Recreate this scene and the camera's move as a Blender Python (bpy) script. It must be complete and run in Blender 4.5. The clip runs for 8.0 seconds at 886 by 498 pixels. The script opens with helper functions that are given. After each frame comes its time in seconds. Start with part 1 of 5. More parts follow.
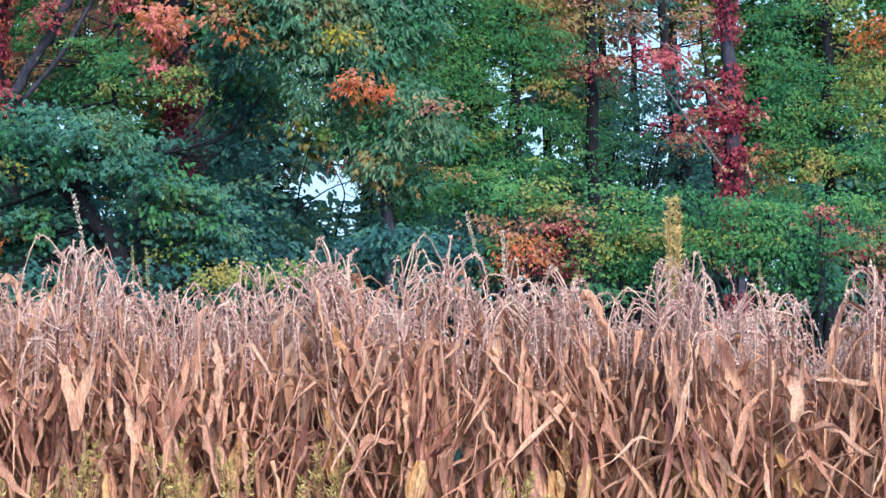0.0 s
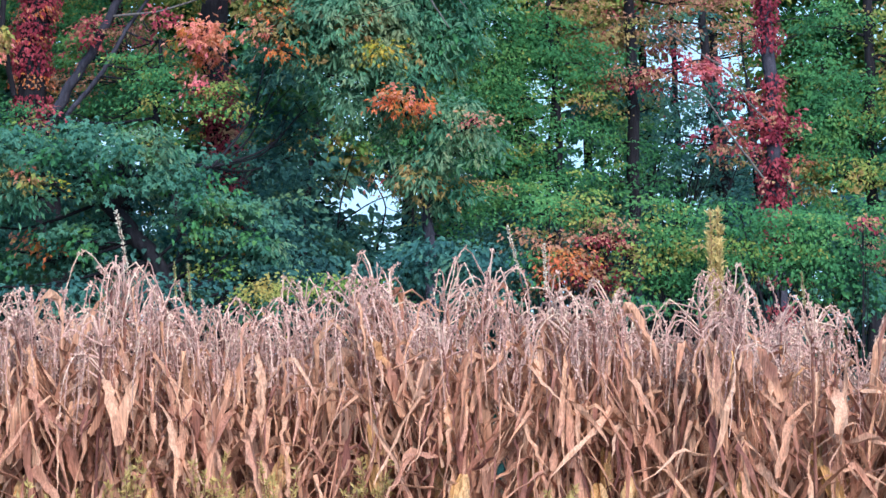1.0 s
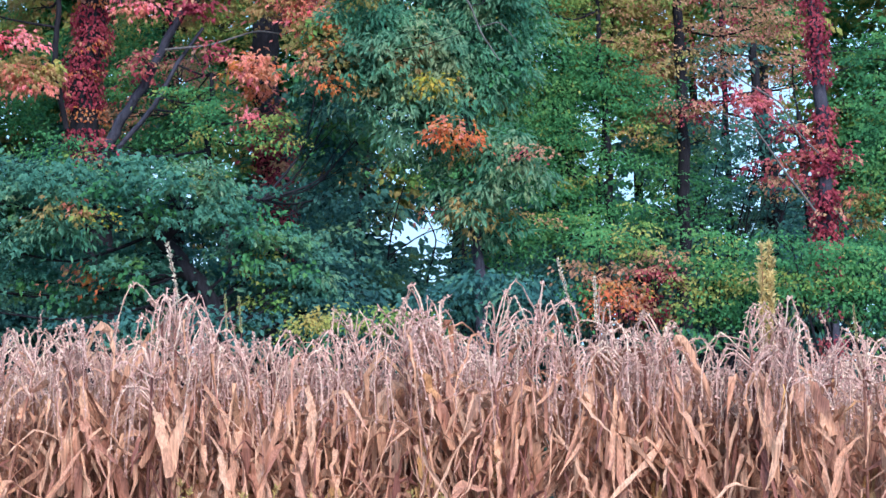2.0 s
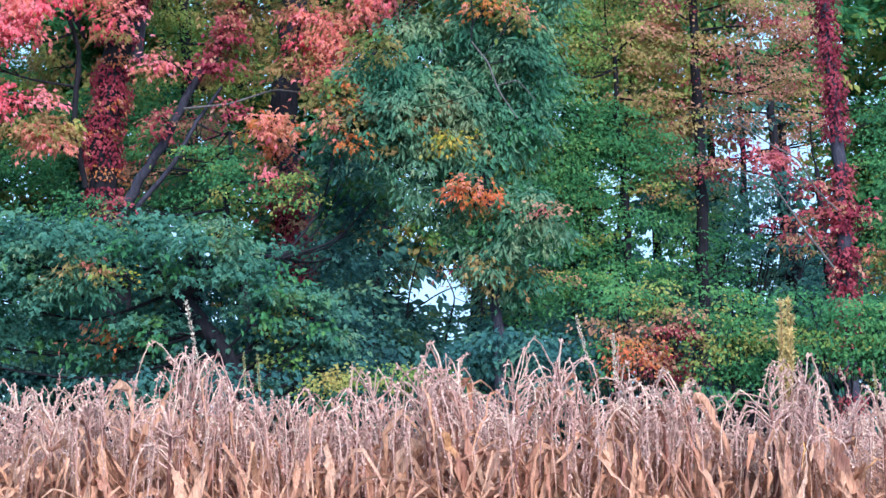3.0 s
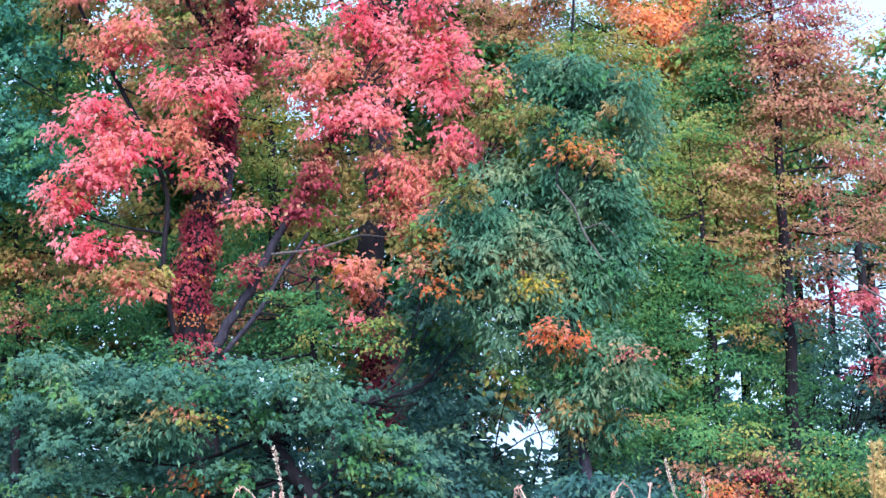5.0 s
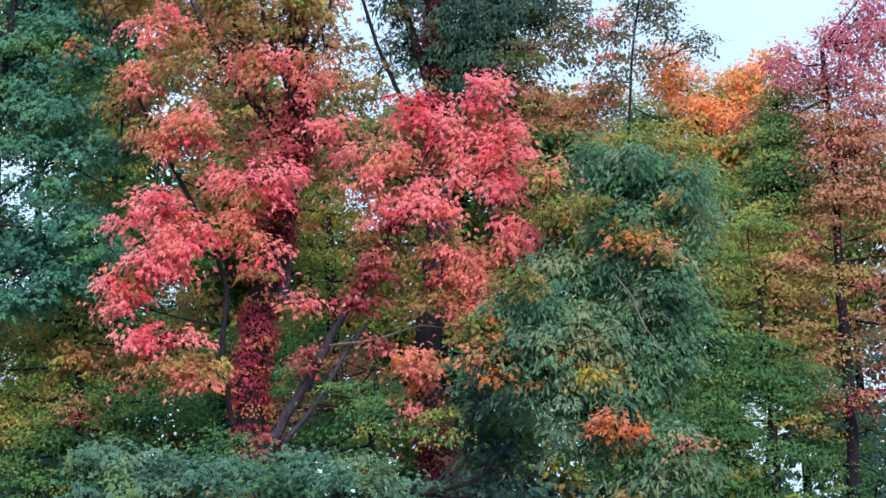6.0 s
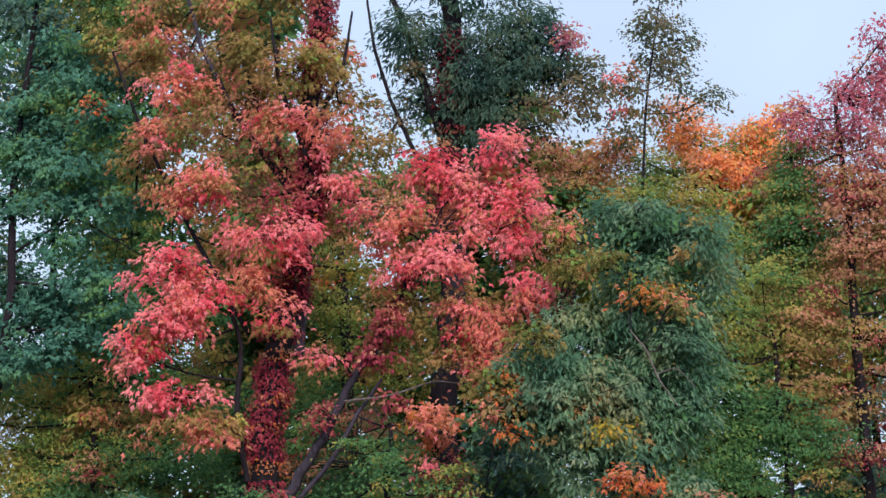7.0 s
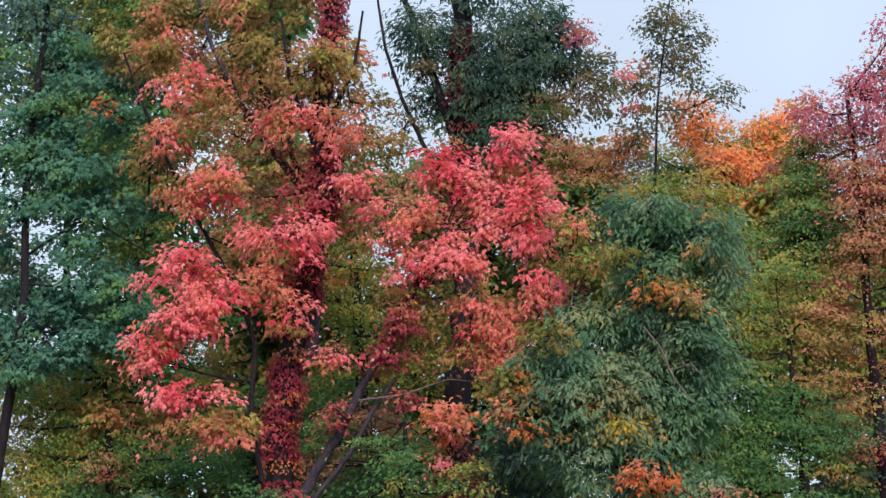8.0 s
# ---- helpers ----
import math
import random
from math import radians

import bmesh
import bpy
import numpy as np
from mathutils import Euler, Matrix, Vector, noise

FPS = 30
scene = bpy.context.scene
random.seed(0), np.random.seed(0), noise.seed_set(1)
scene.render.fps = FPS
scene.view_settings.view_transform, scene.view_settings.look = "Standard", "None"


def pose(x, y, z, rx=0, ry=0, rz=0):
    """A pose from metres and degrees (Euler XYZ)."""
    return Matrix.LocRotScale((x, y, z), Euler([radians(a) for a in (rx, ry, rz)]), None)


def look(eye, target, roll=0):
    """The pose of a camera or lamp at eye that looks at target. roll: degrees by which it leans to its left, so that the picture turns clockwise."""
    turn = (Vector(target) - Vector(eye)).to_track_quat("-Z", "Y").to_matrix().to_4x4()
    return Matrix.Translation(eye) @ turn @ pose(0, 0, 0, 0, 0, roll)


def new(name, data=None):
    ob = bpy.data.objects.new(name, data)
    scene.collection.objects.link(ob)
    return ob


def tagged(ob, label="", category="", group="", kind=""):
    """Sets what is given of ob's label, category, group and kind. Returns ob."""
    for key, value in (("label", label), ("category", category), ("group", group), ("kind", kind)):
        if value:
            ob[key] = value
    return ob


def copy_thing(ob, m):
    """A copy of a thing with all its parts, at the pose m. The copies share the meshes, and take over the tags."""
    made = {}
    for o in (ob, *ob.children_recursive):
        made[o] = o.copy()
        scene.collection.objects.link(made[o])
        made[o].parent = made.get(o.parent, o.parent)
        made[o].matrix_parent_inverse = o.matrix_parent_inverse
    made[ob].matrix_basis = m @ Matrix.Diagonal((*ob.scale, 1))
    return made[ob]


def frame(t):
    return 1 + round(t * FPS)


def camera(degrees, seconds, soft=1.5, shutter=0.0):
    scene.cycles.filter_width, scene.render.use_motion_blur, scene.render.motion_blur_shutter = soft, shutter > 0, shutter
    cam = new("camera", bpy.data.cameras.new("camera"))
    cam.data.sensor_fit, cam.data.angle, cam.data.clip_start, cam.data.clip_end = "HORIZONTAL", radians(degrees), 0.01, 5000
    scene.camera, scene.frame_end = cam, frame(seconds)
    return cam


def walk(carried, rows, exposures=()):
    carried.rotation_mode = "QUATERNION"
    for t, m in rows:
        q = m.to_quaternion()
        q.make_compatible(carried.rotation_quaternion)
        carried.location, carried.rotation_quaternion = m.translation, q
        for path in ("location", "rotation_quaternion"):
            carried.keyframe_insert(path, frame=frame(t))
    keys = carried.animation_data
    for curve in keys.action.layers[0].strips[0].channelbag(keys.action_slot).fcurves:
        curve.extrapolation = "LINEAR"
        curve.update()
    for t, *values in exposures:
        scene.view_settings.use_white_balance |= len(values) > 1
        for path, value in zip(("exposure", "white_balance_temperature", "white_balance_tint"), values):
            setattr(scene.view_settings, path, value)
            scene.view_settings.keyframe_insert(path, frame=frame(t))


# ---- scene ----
cam = camera(23.67, 8.0, soft=1.55)
EYE = (0.0, 0.0, 1.6)


def aim(turn, tilt, lean):
    """A pose at EYE: turned to the left, tilted up, leaning to the left, in degrees."""
    a, b = radians(turn), radians(tilt)
    way = Vector((-math.sin(a) * math.cos(b), math.cos(a) * math.cos(b), math.sin(b)))
    return look(EYE, Vector(EYE) + way * 10, lean)


walk(cam, [
    (0.0, aim(0.000, 4.001, 0.003)),
    (0.5, aim(0.369, 4.157, -0.198)),
    (1.0, aim(1.123, 4.369, -0.263)),
    (1.5, aim(1.893, 4.738, -0.255)),
    (1.7, aim(2.170, 4.920, -0.211)),
    (2.8, aim(2.901, 6.462, -0.127)),
    (3.0, aim(2.983, 6.825, -0.206)),
    (3.5, aim(3.658, 7.944, -0.187)),
    (4.0, aim(4.070, 8.837, -0.198)),
    (4.5, aim(4.709, 9.670, -0.166)),
    (4.7, aim(4.928, 10.053, -0.151)),
    (5.8, aim(6.684, 12.729, -0.242)),
    (6.0, aim(6.934, 13.185, -0.096)),
    (6.5, aim(7.197, 14.229, -0.136)),
    (7.0, aim(7.336, 14.690, -0.234)),
    (7.5, aim(7.483, 14.715, -0.403)),
    (8.0, aim(7.692, 14.649, -0.640)),
], exposures=[(0.0, 0.17, 6450, 17), (3.0, 0.27, 6080, 19), (4.5, 0.57, 6120, 25), (6.0, -0.03, 7500, 33), (6.5, -0.28, 7700, 36), (7.0, -0.36, 8150, 37), (8.0, -0.36, 8750, 38)])

# ---- light: a bright, thinly clouded sky ----
world = bpy.data.worlds.new("sky")
scene.world = world
world.use_nodes = True
wn, wl = world.node_tree.nodes, world.node_tree.links
wn.clear()
SUN_UP, SUN_TURN = radians(35), radians(160)
sky = wn.new("ShaderNodeTexSky")
sky.sky_type, sky.sun_disc = "NISHITA", False
sky.sun_elevation, sky.sun_rotation = SUN_UP, SUN_TURN
sky.dust_density = 3.0
scaled = wn.new("ShaderNodeVectorMath")
scaled.operation = "SCALE"
scaled.inputs["Scale"].default_value = 0.10
wl.new(sky.outputs[0], scaled.inputs[0])
coords = wn.new("ShaderNodeTexCoord")
cloud = wn.new("ShaderNodeTexNoise")
cloud.inputs["Scale"].default_value, cloud.inputs["Detail"].default_value = 3.0, 5.0
wl.new(coords.outputs["Generated"], cloud.inputs["Vector"])
veil = wn.new("ShaderNodeMapRange")
veil.inputs[1].default_value, veil.inputs[2].default_value = 0.3, 0.7
veil.inputs[3].default_value, veil.inputs[4].default_value = 0.62, 0.9
wl.new(cloud.outputs["Fac"], veil.inputs[0])
mixed = wn.new("ShaderNodeMix")
mixed.data_type = "RGBA"
wl.new(veil.outputs[0], mixed.inputs["Factor"])
wl.new(scaled.outputs[0], mixed.inputs[6])
mixed.inputs[7].default_value = (0.46, 0.86, 1.2, 1)
back = wn.new("ShaderNodeBackground")
back.inputs["Strength"].default_value = 1.5
wl.new(mixed.outputs[2], back.inputs["Color"])
wl.new(back.outputs[0], wn.new("ShaderNodeOutputWorld").inputs[0])

sun_data = bpy.data.lights.new("sun", "SUN")
sun_data.energy, sun_data.angle, sun_data.color = 4.6, radians(30), (1.0, 0.95, 0.88)
sun_to = Vector((math.sin(SUN_TURN) * math.cos(SUN_UP), math.cos(SUN_TURN) * math.cos(SUN_UP), math.sin(SUN_UP)))
sun = new("sun", sun_data)
sun.matrix_world = look(sun_to * 60, (0, 0, 0))

# ---- materials ----
def ramp(nodes, stops):
    r = nodes.new("ShaderNodeValToRGB")
    el = r.color_ramp.elements
    while len(el) < len(stops):
        el.new(0.5)
    for e, (p, c) in zip(el, stops):
        e.position, e.color = p, (*c, 1)
    return r


def leaf_material(name, colours, through_light=0.46, gloss=0.6, patch=0.82, streak=1.0, by_object=False, blotch_fold_shade=(0.62, 1.3)):
    """Leaves: each one takes its own tint from the colours, with patches over the bough; light shines through."""
    m = bpy.data.materials.new(name)
    m.use_nodes = True
    n, l = m.node_tree.nodes, m.node_tree.links
    n.clear()
    geo, tc = n.new("ShaderNodeNewGeometry"), n.new("ShaderNodeTexCoord")
    patches = n.new("ShaderNodeTexNoise")
    patches.inputs["Scale"].default_value, patches.inputs["Detail"].default_value = 1.1, 3.0
    l.new(tc.outputs["Object"], patches.inputs["Vector"])
    wide = n.new("ShaderNodeMapRange")
    wide.inputs[1].default_value, wide.inputs[2].default_value = 0.32, 0.68
    l.new(patches.outputs["Fac"], wide.inputs[0])
    mixf = n.new("ShaderNodeMix")
    mixf.inputs[0].default_value = patch
    chance = n.new("ShaderNodeObjectInfo").outputs["Random"] if by_object else geo.outputs["Random Per Island"]
    l.new(chance, mixf.inputs[2])
    l.new(wide.outputs[0], mixf.inputs[3])
    k = len(colours) - 1
    col = ramp(n, [(0.08 + 0.84 * i / k, c) for i, c in enumerate(colours)])
    l.new(mixf.outputs[0], col.inputs[0])
    # small blotches on the blade; drawn out on straw, they paint fold shade
    spots = n.new("ShaderNodeTexNoise")
    spots.inputs["Scale"].default_value, spots.inputs["Detail"].default_value = 22.0, 4.0
    along = n.new("ShaderNodeMapping")
    along.inputs["Scale"].default_value = (1 / streak, 1 / streak, streak)
    l.new(tc.outputs["Object"], along.inputs["Vector"])
    l.new(along.outputs[0], spots.inputs["Vector"])
    dim = n.new("ShaderNodeMapRange")
    dim.inputs[1].default_value, dim.inputs[2].default_value = 0.25, 0.75
    dim.inputs[3].default_value, dim.inputs[4].default_value = blotch_fold_shade
    l.new(spots.outputs["Fac"], dim.inputs[0])
    tint = n.new("ShaderNodeVectorMath")
    tint.operation = "SCALE"
    l.new(col.outputs[0], tint.inputs[0])
    l.new(dim.outputs[0], tint.inputs["Scale"])
    p = n.new("ShaderNodeBsdfPrincipled")
    p.inputs["Roughness"].default_value = gloss
    p.inputs["Specular IOR Level"].default_value = 0.1
    l.new(tint.outputs[0], p.inputs["Base Color"])
    tr = n.new("ShaderNodeBsdfTranslucent")
    l.new(tint.outputs[0], tr.inputs["Color"])
    mix = n.new("ShaderNodeMixShader")
    mix.inputs[0].default_value = through_light
    l.new(p.outputs[0], mix.inputs[1])
    l.new(tr.outputs[0], mix.inputs[2])
    l.new(mix.outputs[0], n.new("ShaderNodeOutputMaterial").inputs[0])
    return m


def rough_material(name, colours, scale=6.0, stretch=(1, 1, 1), rough=0.9, bump=0.5, per_object=0.0):
    """Bark, soil, straw: grain at two scales with relief."""
    m = bpy.data.materials.new(name)
    m.use_nodes = True
    n, l = m.node_tree.nodes, m.node_tree.links
    p = n["Principled BSDF"]
    tc, mp = n.new("ShaderNodeTexCoord"), n.new("ShaderNodeMapping")
    mp.inputs["Scale"].default_value = stretch
    l.new(tc.outputs["Object"], mp.inputs["Vector"])
    big, fine = n.new("ShaderNodeTexNoise"), n.new("ShaderNodeTexNoise")
    big.inputs["Scale"].default_value, big.inputs["Detail"].default_value = scale, 6.0
    fine.inputs["Scale"].default_value, fine.inputs["Detail"].default_value = scale * 7, 4.0
    l.new(mp.outputs[0], big.inputs["Vector"])
    l.new(mp.outputs[0], fine.inputs["Vector"])
    mixf = n.new("ShaderNodeMix")
    mixf.inputs[0].default_value = 0.4
    l.new(big.outputs["Fac"], mixf.inputs[2])
    l.new(fine.outputs["Fac"], mixf.inputs[3])
    fac = mixf.outputs[0]
    if per_object:
        info, add = n.new("ShaderNodeObjectInfo"), n.new("ShaderNodeMath")
        span = n.new("ShaderNodeMapRange")
        span.inputs[3].default_value, span.inputs[4].default_value = -per_object, per_object
        l.new(info.outputs["Random"], span.inputs[0])
        l.new(fac, add.inputs[0])
        l.new(span.outputs[0], add.inputs[1])
        fac = add.outputs[0]
    k = len(colours) - 1
    col = ramp(n, [(0.3 + 0.4 * i / k, c) for i, c in enumerate(colours)])
    l.new(fac, col.inputs[0])
    l.new(col.outputs[0], p.inputs["Base Color"])
    p.inputs["Roughness"].default_value = rough
    p.inputs["Specular IOR Level"].default_value = 0.2
    b = n.new("ShaderNodeBump")
    b.inputs["Strength"].default_value, b.inputs["Distance"].default_value = bump, 0.02
    l.new(mixf.outputs[0], b.inputs["Height"])
    l.new(b.outputs[0], p.inputs["Normal"])
    return m


LEAF = {
    "teal": leaf_material("teal_green_leaf", [(0.028, 0.115, 0.08), (0.056, 0.196, 0.15), (0.104, 0.292, 0.216), (0.14, 0.3, 0.12)]),
    "blueoak": leaf_material("blue_green_leaf", [(0.02, 0.12, 0.095), (0.04, 0.22, 0.175), (0.08, 0.34, 0.26), (0.1, 0.33, 0.15)]),
    "grey": leaf_material("grey_green_leaf", [(0.045, 0.15, 0.105), (0.098, 0.255, 0.17), (0.175, 0.345, 0.22), (0.3, 0.385, 0.23)]),
    "green": leaf_material("green_leaf", [(0.028, 0.13, 0.068), (0.058, 0.23, 0.1), (0.095, 0.31, 0.12), (0.17, 0.36, 0.12)]),
    "lime": leaf_material("yellow_green_leaf", [(0.085, 0.24, 0.07), (0.2, 0.36, 0.1), (0.39, 0.42, 0.13), (0.5, 0.39, 0.13)]),
    "yellow": leaf_material("yellow_leaf", [(0.2, 0.3, 0.04), (0.45, 0.4, 0.06), (0.58, 0.38, 0.08), (0.26, 0.32, 0.06)]),
    # the bluish tone of shaded foliage is put into this leaf colour
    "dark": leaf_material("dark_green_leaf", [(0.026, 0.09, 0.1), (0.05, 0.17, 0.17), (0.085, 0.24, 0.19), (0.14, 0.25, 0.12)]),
    "olive": leaf_material("olive_leaf", [(0.13, 0.16, 0.05), (0.3, 0.27, 0.1), (0.46, 0.34, 0.16), (0.5, 0.28, 0.15)]),
    "orange": leaf_material("orange_leaf", [(0.42, 0.22, 0.06), (0.7, 0.25, 0.09), (0.8, 0.22, 0.12), (0.58, 0.3, 0.1)]),
    "amber": leaf_material("amber_leaf", [(0.68, 0.4, 0.12), (0.9, 0.43, 0.16), (0.95, 0.38, 0.2), (0.84, 0.5, 0.17)]),
    "oak": leaf_material("dark_oak_leaf", [(0.03, 0.135, 0.095), (0.074, 0.255, 0.165), (0.142, 0.37, 0.225), (0.29, 0.42, 0.23)]),
    "deep": leaf_material("deep_green_leaf", [(0.02, 0.075, 0.068), (0.04, 0.135, 0.118), (0.078, 0.2, 0.155), (0.13, 0.19, 0.1)]),
    "salmon": leaf_material("salmon_leaf", [(0.42, 0.28, 0.13), (0.7, 0.32, 0.21), (0.84, 0.3, 0.26), (0.78, 0.38, 0.25)]),
    "red": leaf_material("pink_red_leaf", [(0.72, 0.1, 0.14), (0.87, 0.2, 0.26), (0.92, 0.38, 0.42), (0.87, 0.32, 0.28)]),
    "crimson": leaf_material("crimson_leaf", [(0.14, 0.018, 0.036), (0.3, 0.045, 0.08), (0.52, 0.11, 0.15), (0.4, 0.16, 0.11)]),
    "rust": leaf_material("rust_leaf", [(0.26, 0.18, 0.1), (0.5, 0.28, 0.18), (0.66, 0.33, 0.25), (0.48, 0.35, 0.16)]),
    "purple": leaf_material("purple_red_leaf", [(0.24, 0.09, 0.12), (0.52, 0.15, 0.23), (0.64, 0.22, 0.3), (0.42, 0.18, 0.16)]),
    "dusk": leaf_material("dull_grey_green_leaf", [(0.05, 0.09, 0.055), (0.1, 0.145, 0.085), (0.17, 0.18, 0.11), (0.25, 0.19, 0.12)]),
}
BARK = {
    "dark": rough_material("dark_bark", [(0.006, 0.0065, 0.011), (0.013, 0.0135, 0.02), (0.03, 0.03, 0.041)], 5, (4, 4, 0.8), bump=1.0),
    "grey": rough_material("grey_bark", [(0.016, 0.018, 0.03), (0.04, 0.042, 0.064), (0.085, 0.085, 0.115)], 5, (4, 4, 0.8), bump=1.0),
    "pale": rough_material("pale_bark", [(0.06, 0.06, 0.062), (0.11, 0.108, 0.112), (0.19, 0.185, 0.19)], 7, (3, 3, 1), bump=0.6),
}
SOIL = rough_material("soil_and_litter", [(0.05, 0.035, 0.025), (0.12, 0.085, 0.055), (0.2, 0.14, 0.08)], 1.7, bump=1.0)

# ---- building helpers ----
rng = np.random.default_rng(7)


def mesh_of(name, verts, faces_by_size, material, smooth=False):
    """A mesh from an array of vertices and arrays of faces, each array of one face size."""
    me = bpy.data.meshes.new(name)
    verts = np.asarray(verts, np.float32)
    faces_by_size = [np.asarray(f, np.int32) for f in faces_by_size if len(f)]
    loops = np.concatenate([f.ravel() for f in faces_by_size])
    sizes = np.concatenate([np.full(len(f), f.shape[1], np.int32) for f in faces_by_size])
    starts = np.concatenate([[0], np.cumsum(sizes)[:-1]]).astype(np.int32)
    me.vertices.add(len(verts))
    me.vertices.foreach_set("co", verts.ravel())
    me.loops.add(len(loops))
    me.loops.foreach_set("vertex_index", loops)
    me.polygons.add(len(sizes))
    me.polygons.foreach_set("loop_start", starts)
    me.polygons.foreach_set("use_smooth", np.full(len(sizes), smooth))
    me.update(calc_edges=True)
    me.validate()
    me.materials.append(material)
    return me


def part(name, me, parent, label=""):
    ob = new(name, me)
    ob.parent = parent
    return tagged(ob, label)


def tube(points, radii, sides=8, knots=0.0, seed=0):
    """Vertices and quads of a tapered, slightly uneven tube along points."""
    p, r = np.asarray(points, float), np.asarray(radii, float)
    d = np.gradient(p, axis=0)
    d /= np.linalg.norm(d, axis=1, keepdims=True) + 1e-9
    ref = np.array([0.0, 1.0, 0.0]) if abs(d[:, 1]).mean() < 0.8 else np.array([1.0, 0.0, 0.0])
    a = np.cross(d, ref)
    a /= np.linalg.norm(a, axis=1, keepdims=True) + 1e-9
    b = np.cross(d, a)
    ang = np.linspace(0, 2 * np.pi, sides, endpoint=False)
    g = np.random.default_rng(seed)
    wob = 1 + knots * (g.random((len(p), sides)) - 0.5)
    ring = np.cos(ang)[None, :, None] * a[:, None] + np.sin(ang)[None, :, None] * b[:, None]
    v = (p[:, None] + ring * (r[:, None] * wob)[..., None]).reshape(-1, 3)
    i, j = np.meshgrid(np.arange(len(p) - 1), np.arange(sides), indexing="ij")
    k = (j + 1) % sides
    f = np.stack([i * sides + j, i * sides + k, (i + 1) * sides + k, (i + 1) * sides + j], -1).reshape(-1, 4)
    return v, f


def smooth_line(points, n):
    """n points along a smooth curve through points (any number of columns)."""
    p = np.asarray(points, float)
    s = np.concatenate([[0], np.cumsum(np.linalg.norm(np.diff(p[:, :3], axis=0), axis=1))])
    t = np.linspace(0, s[-1], n)
    q = np.stack([np.interp(t, s, p[:, c]) for c in range(p.shape[1])], 1)
    for _ in range(2):
        q[1:-1] = (q[:-2] + 2 * q[1:-1] + q[2:]) / 4
    return q


def joined(pieces):
    """Joins (vertices, faces) pieces that have faces of one size."""
    vs, fs, o = [], [], 0
    for v, f in pieces:
        vs.append(v)
        fs.append(np.asarray(f) + o)
        o += len(v)
    return np.concatenate(vs), np.concatenate(fs)


# Leaf blades in their own plane: x across, y along the midrib, z out of the blade; a unit long.
def lobed_leaf():
    v = np.array([[0, 0, 0.0], [-0.5, 0.42, -0.1], [-0.2, 0.5, 0.03], [0, 1.0, -0.16], [0.2, 0.5, 0.03], [0.5, 0.42, -0.1]])
    return v, np.array([(0, 2, 1), (0, 3, 2), (0, 4, 3), (0, 5, 4)])


def drooping_leaf():
    v = np.array([[0, 0, 0.0], [-0.33, 0.5, -0.06], [-0.13, 0.6, 0.04], [0, 1.0, -0.2], [0.13, 0.6, 0.04], [0.33, 0.5, -0.06]])
    return v, np.array([(0, 2, 1), (0, 3, 2), (0, 4, 3), (0, 5, 4)])


def long_leaf():
    v = np.array([[0, 0, 0], [-0.15, 0.45, 0.03], [0, 0.5, -0.04], [0.15, 0.45, 0.03], [0, 1.0, -0.2]])
    return v, np.array([(0, 2, 1), (0, 3, 2), (1, 2, 4), (2, 3, 4)])


def plain_leaf():
    v = np.array([[0, 0, 0], [-0.3, 0.4, 0.09], [0.3, 0.4, 0.09], [0, 0.45, -0.02], [0, 1.0, -0.1]])
    return v, np.array([(0, 3, 1), (0, 2, 3), (1, 3, 4), (3, 2, 4)])


def chaff():
    v = np.array([[0, 0, 0], [-0.27, 0.45, 0.08], [0.27, 0.45, 0.08], [0, 1.0, -0.05]])
    return v, np.array([(0, 3, 1), (0, 2, 3)])


def narrow_leaf():
    v = np.array([[0, 0, 0], [-0.17, 0.5, 0.05], [0.17, 0.5, 0.05], [0, 1.0, -0.14]])
    return v, np.array([(0, 3, 1), (0, 2, 3)])


BLADES = {"drooping": drooping_leaf(), "narrow": narrow_leaf(), "chaff": chaff(), "lobed": lobed_leaf(), "long": long_leaf(), "plain": plain_leaf()}


def unit(v):
    return v / (np.linalg.norm(v, axis=-1, keepdims=True) + 1e-9)


def blades(at, normal, along, size, shape):
    """One leaf at each place, with its normal and midrib direction."""
    v, f = BLADES[shape]
    n = unit(normal)
    y = unit(along - (along * n).sum(1, keepdims=True) * n)
    x = np.cross(y, n)
    s = size[:, None, None]
    w = at[:, None] + s * (v[None, :, 0:1] * x[:, None] + v[None, :, 1:2] * y[:, None] + v[None, :, 2:3] * n[:, None])
    g = (f[None] + (np.arange(len(at)) * len(v))[:, None, None]).reshape(-1, 3)
    return w.reshape(-1, 3), g


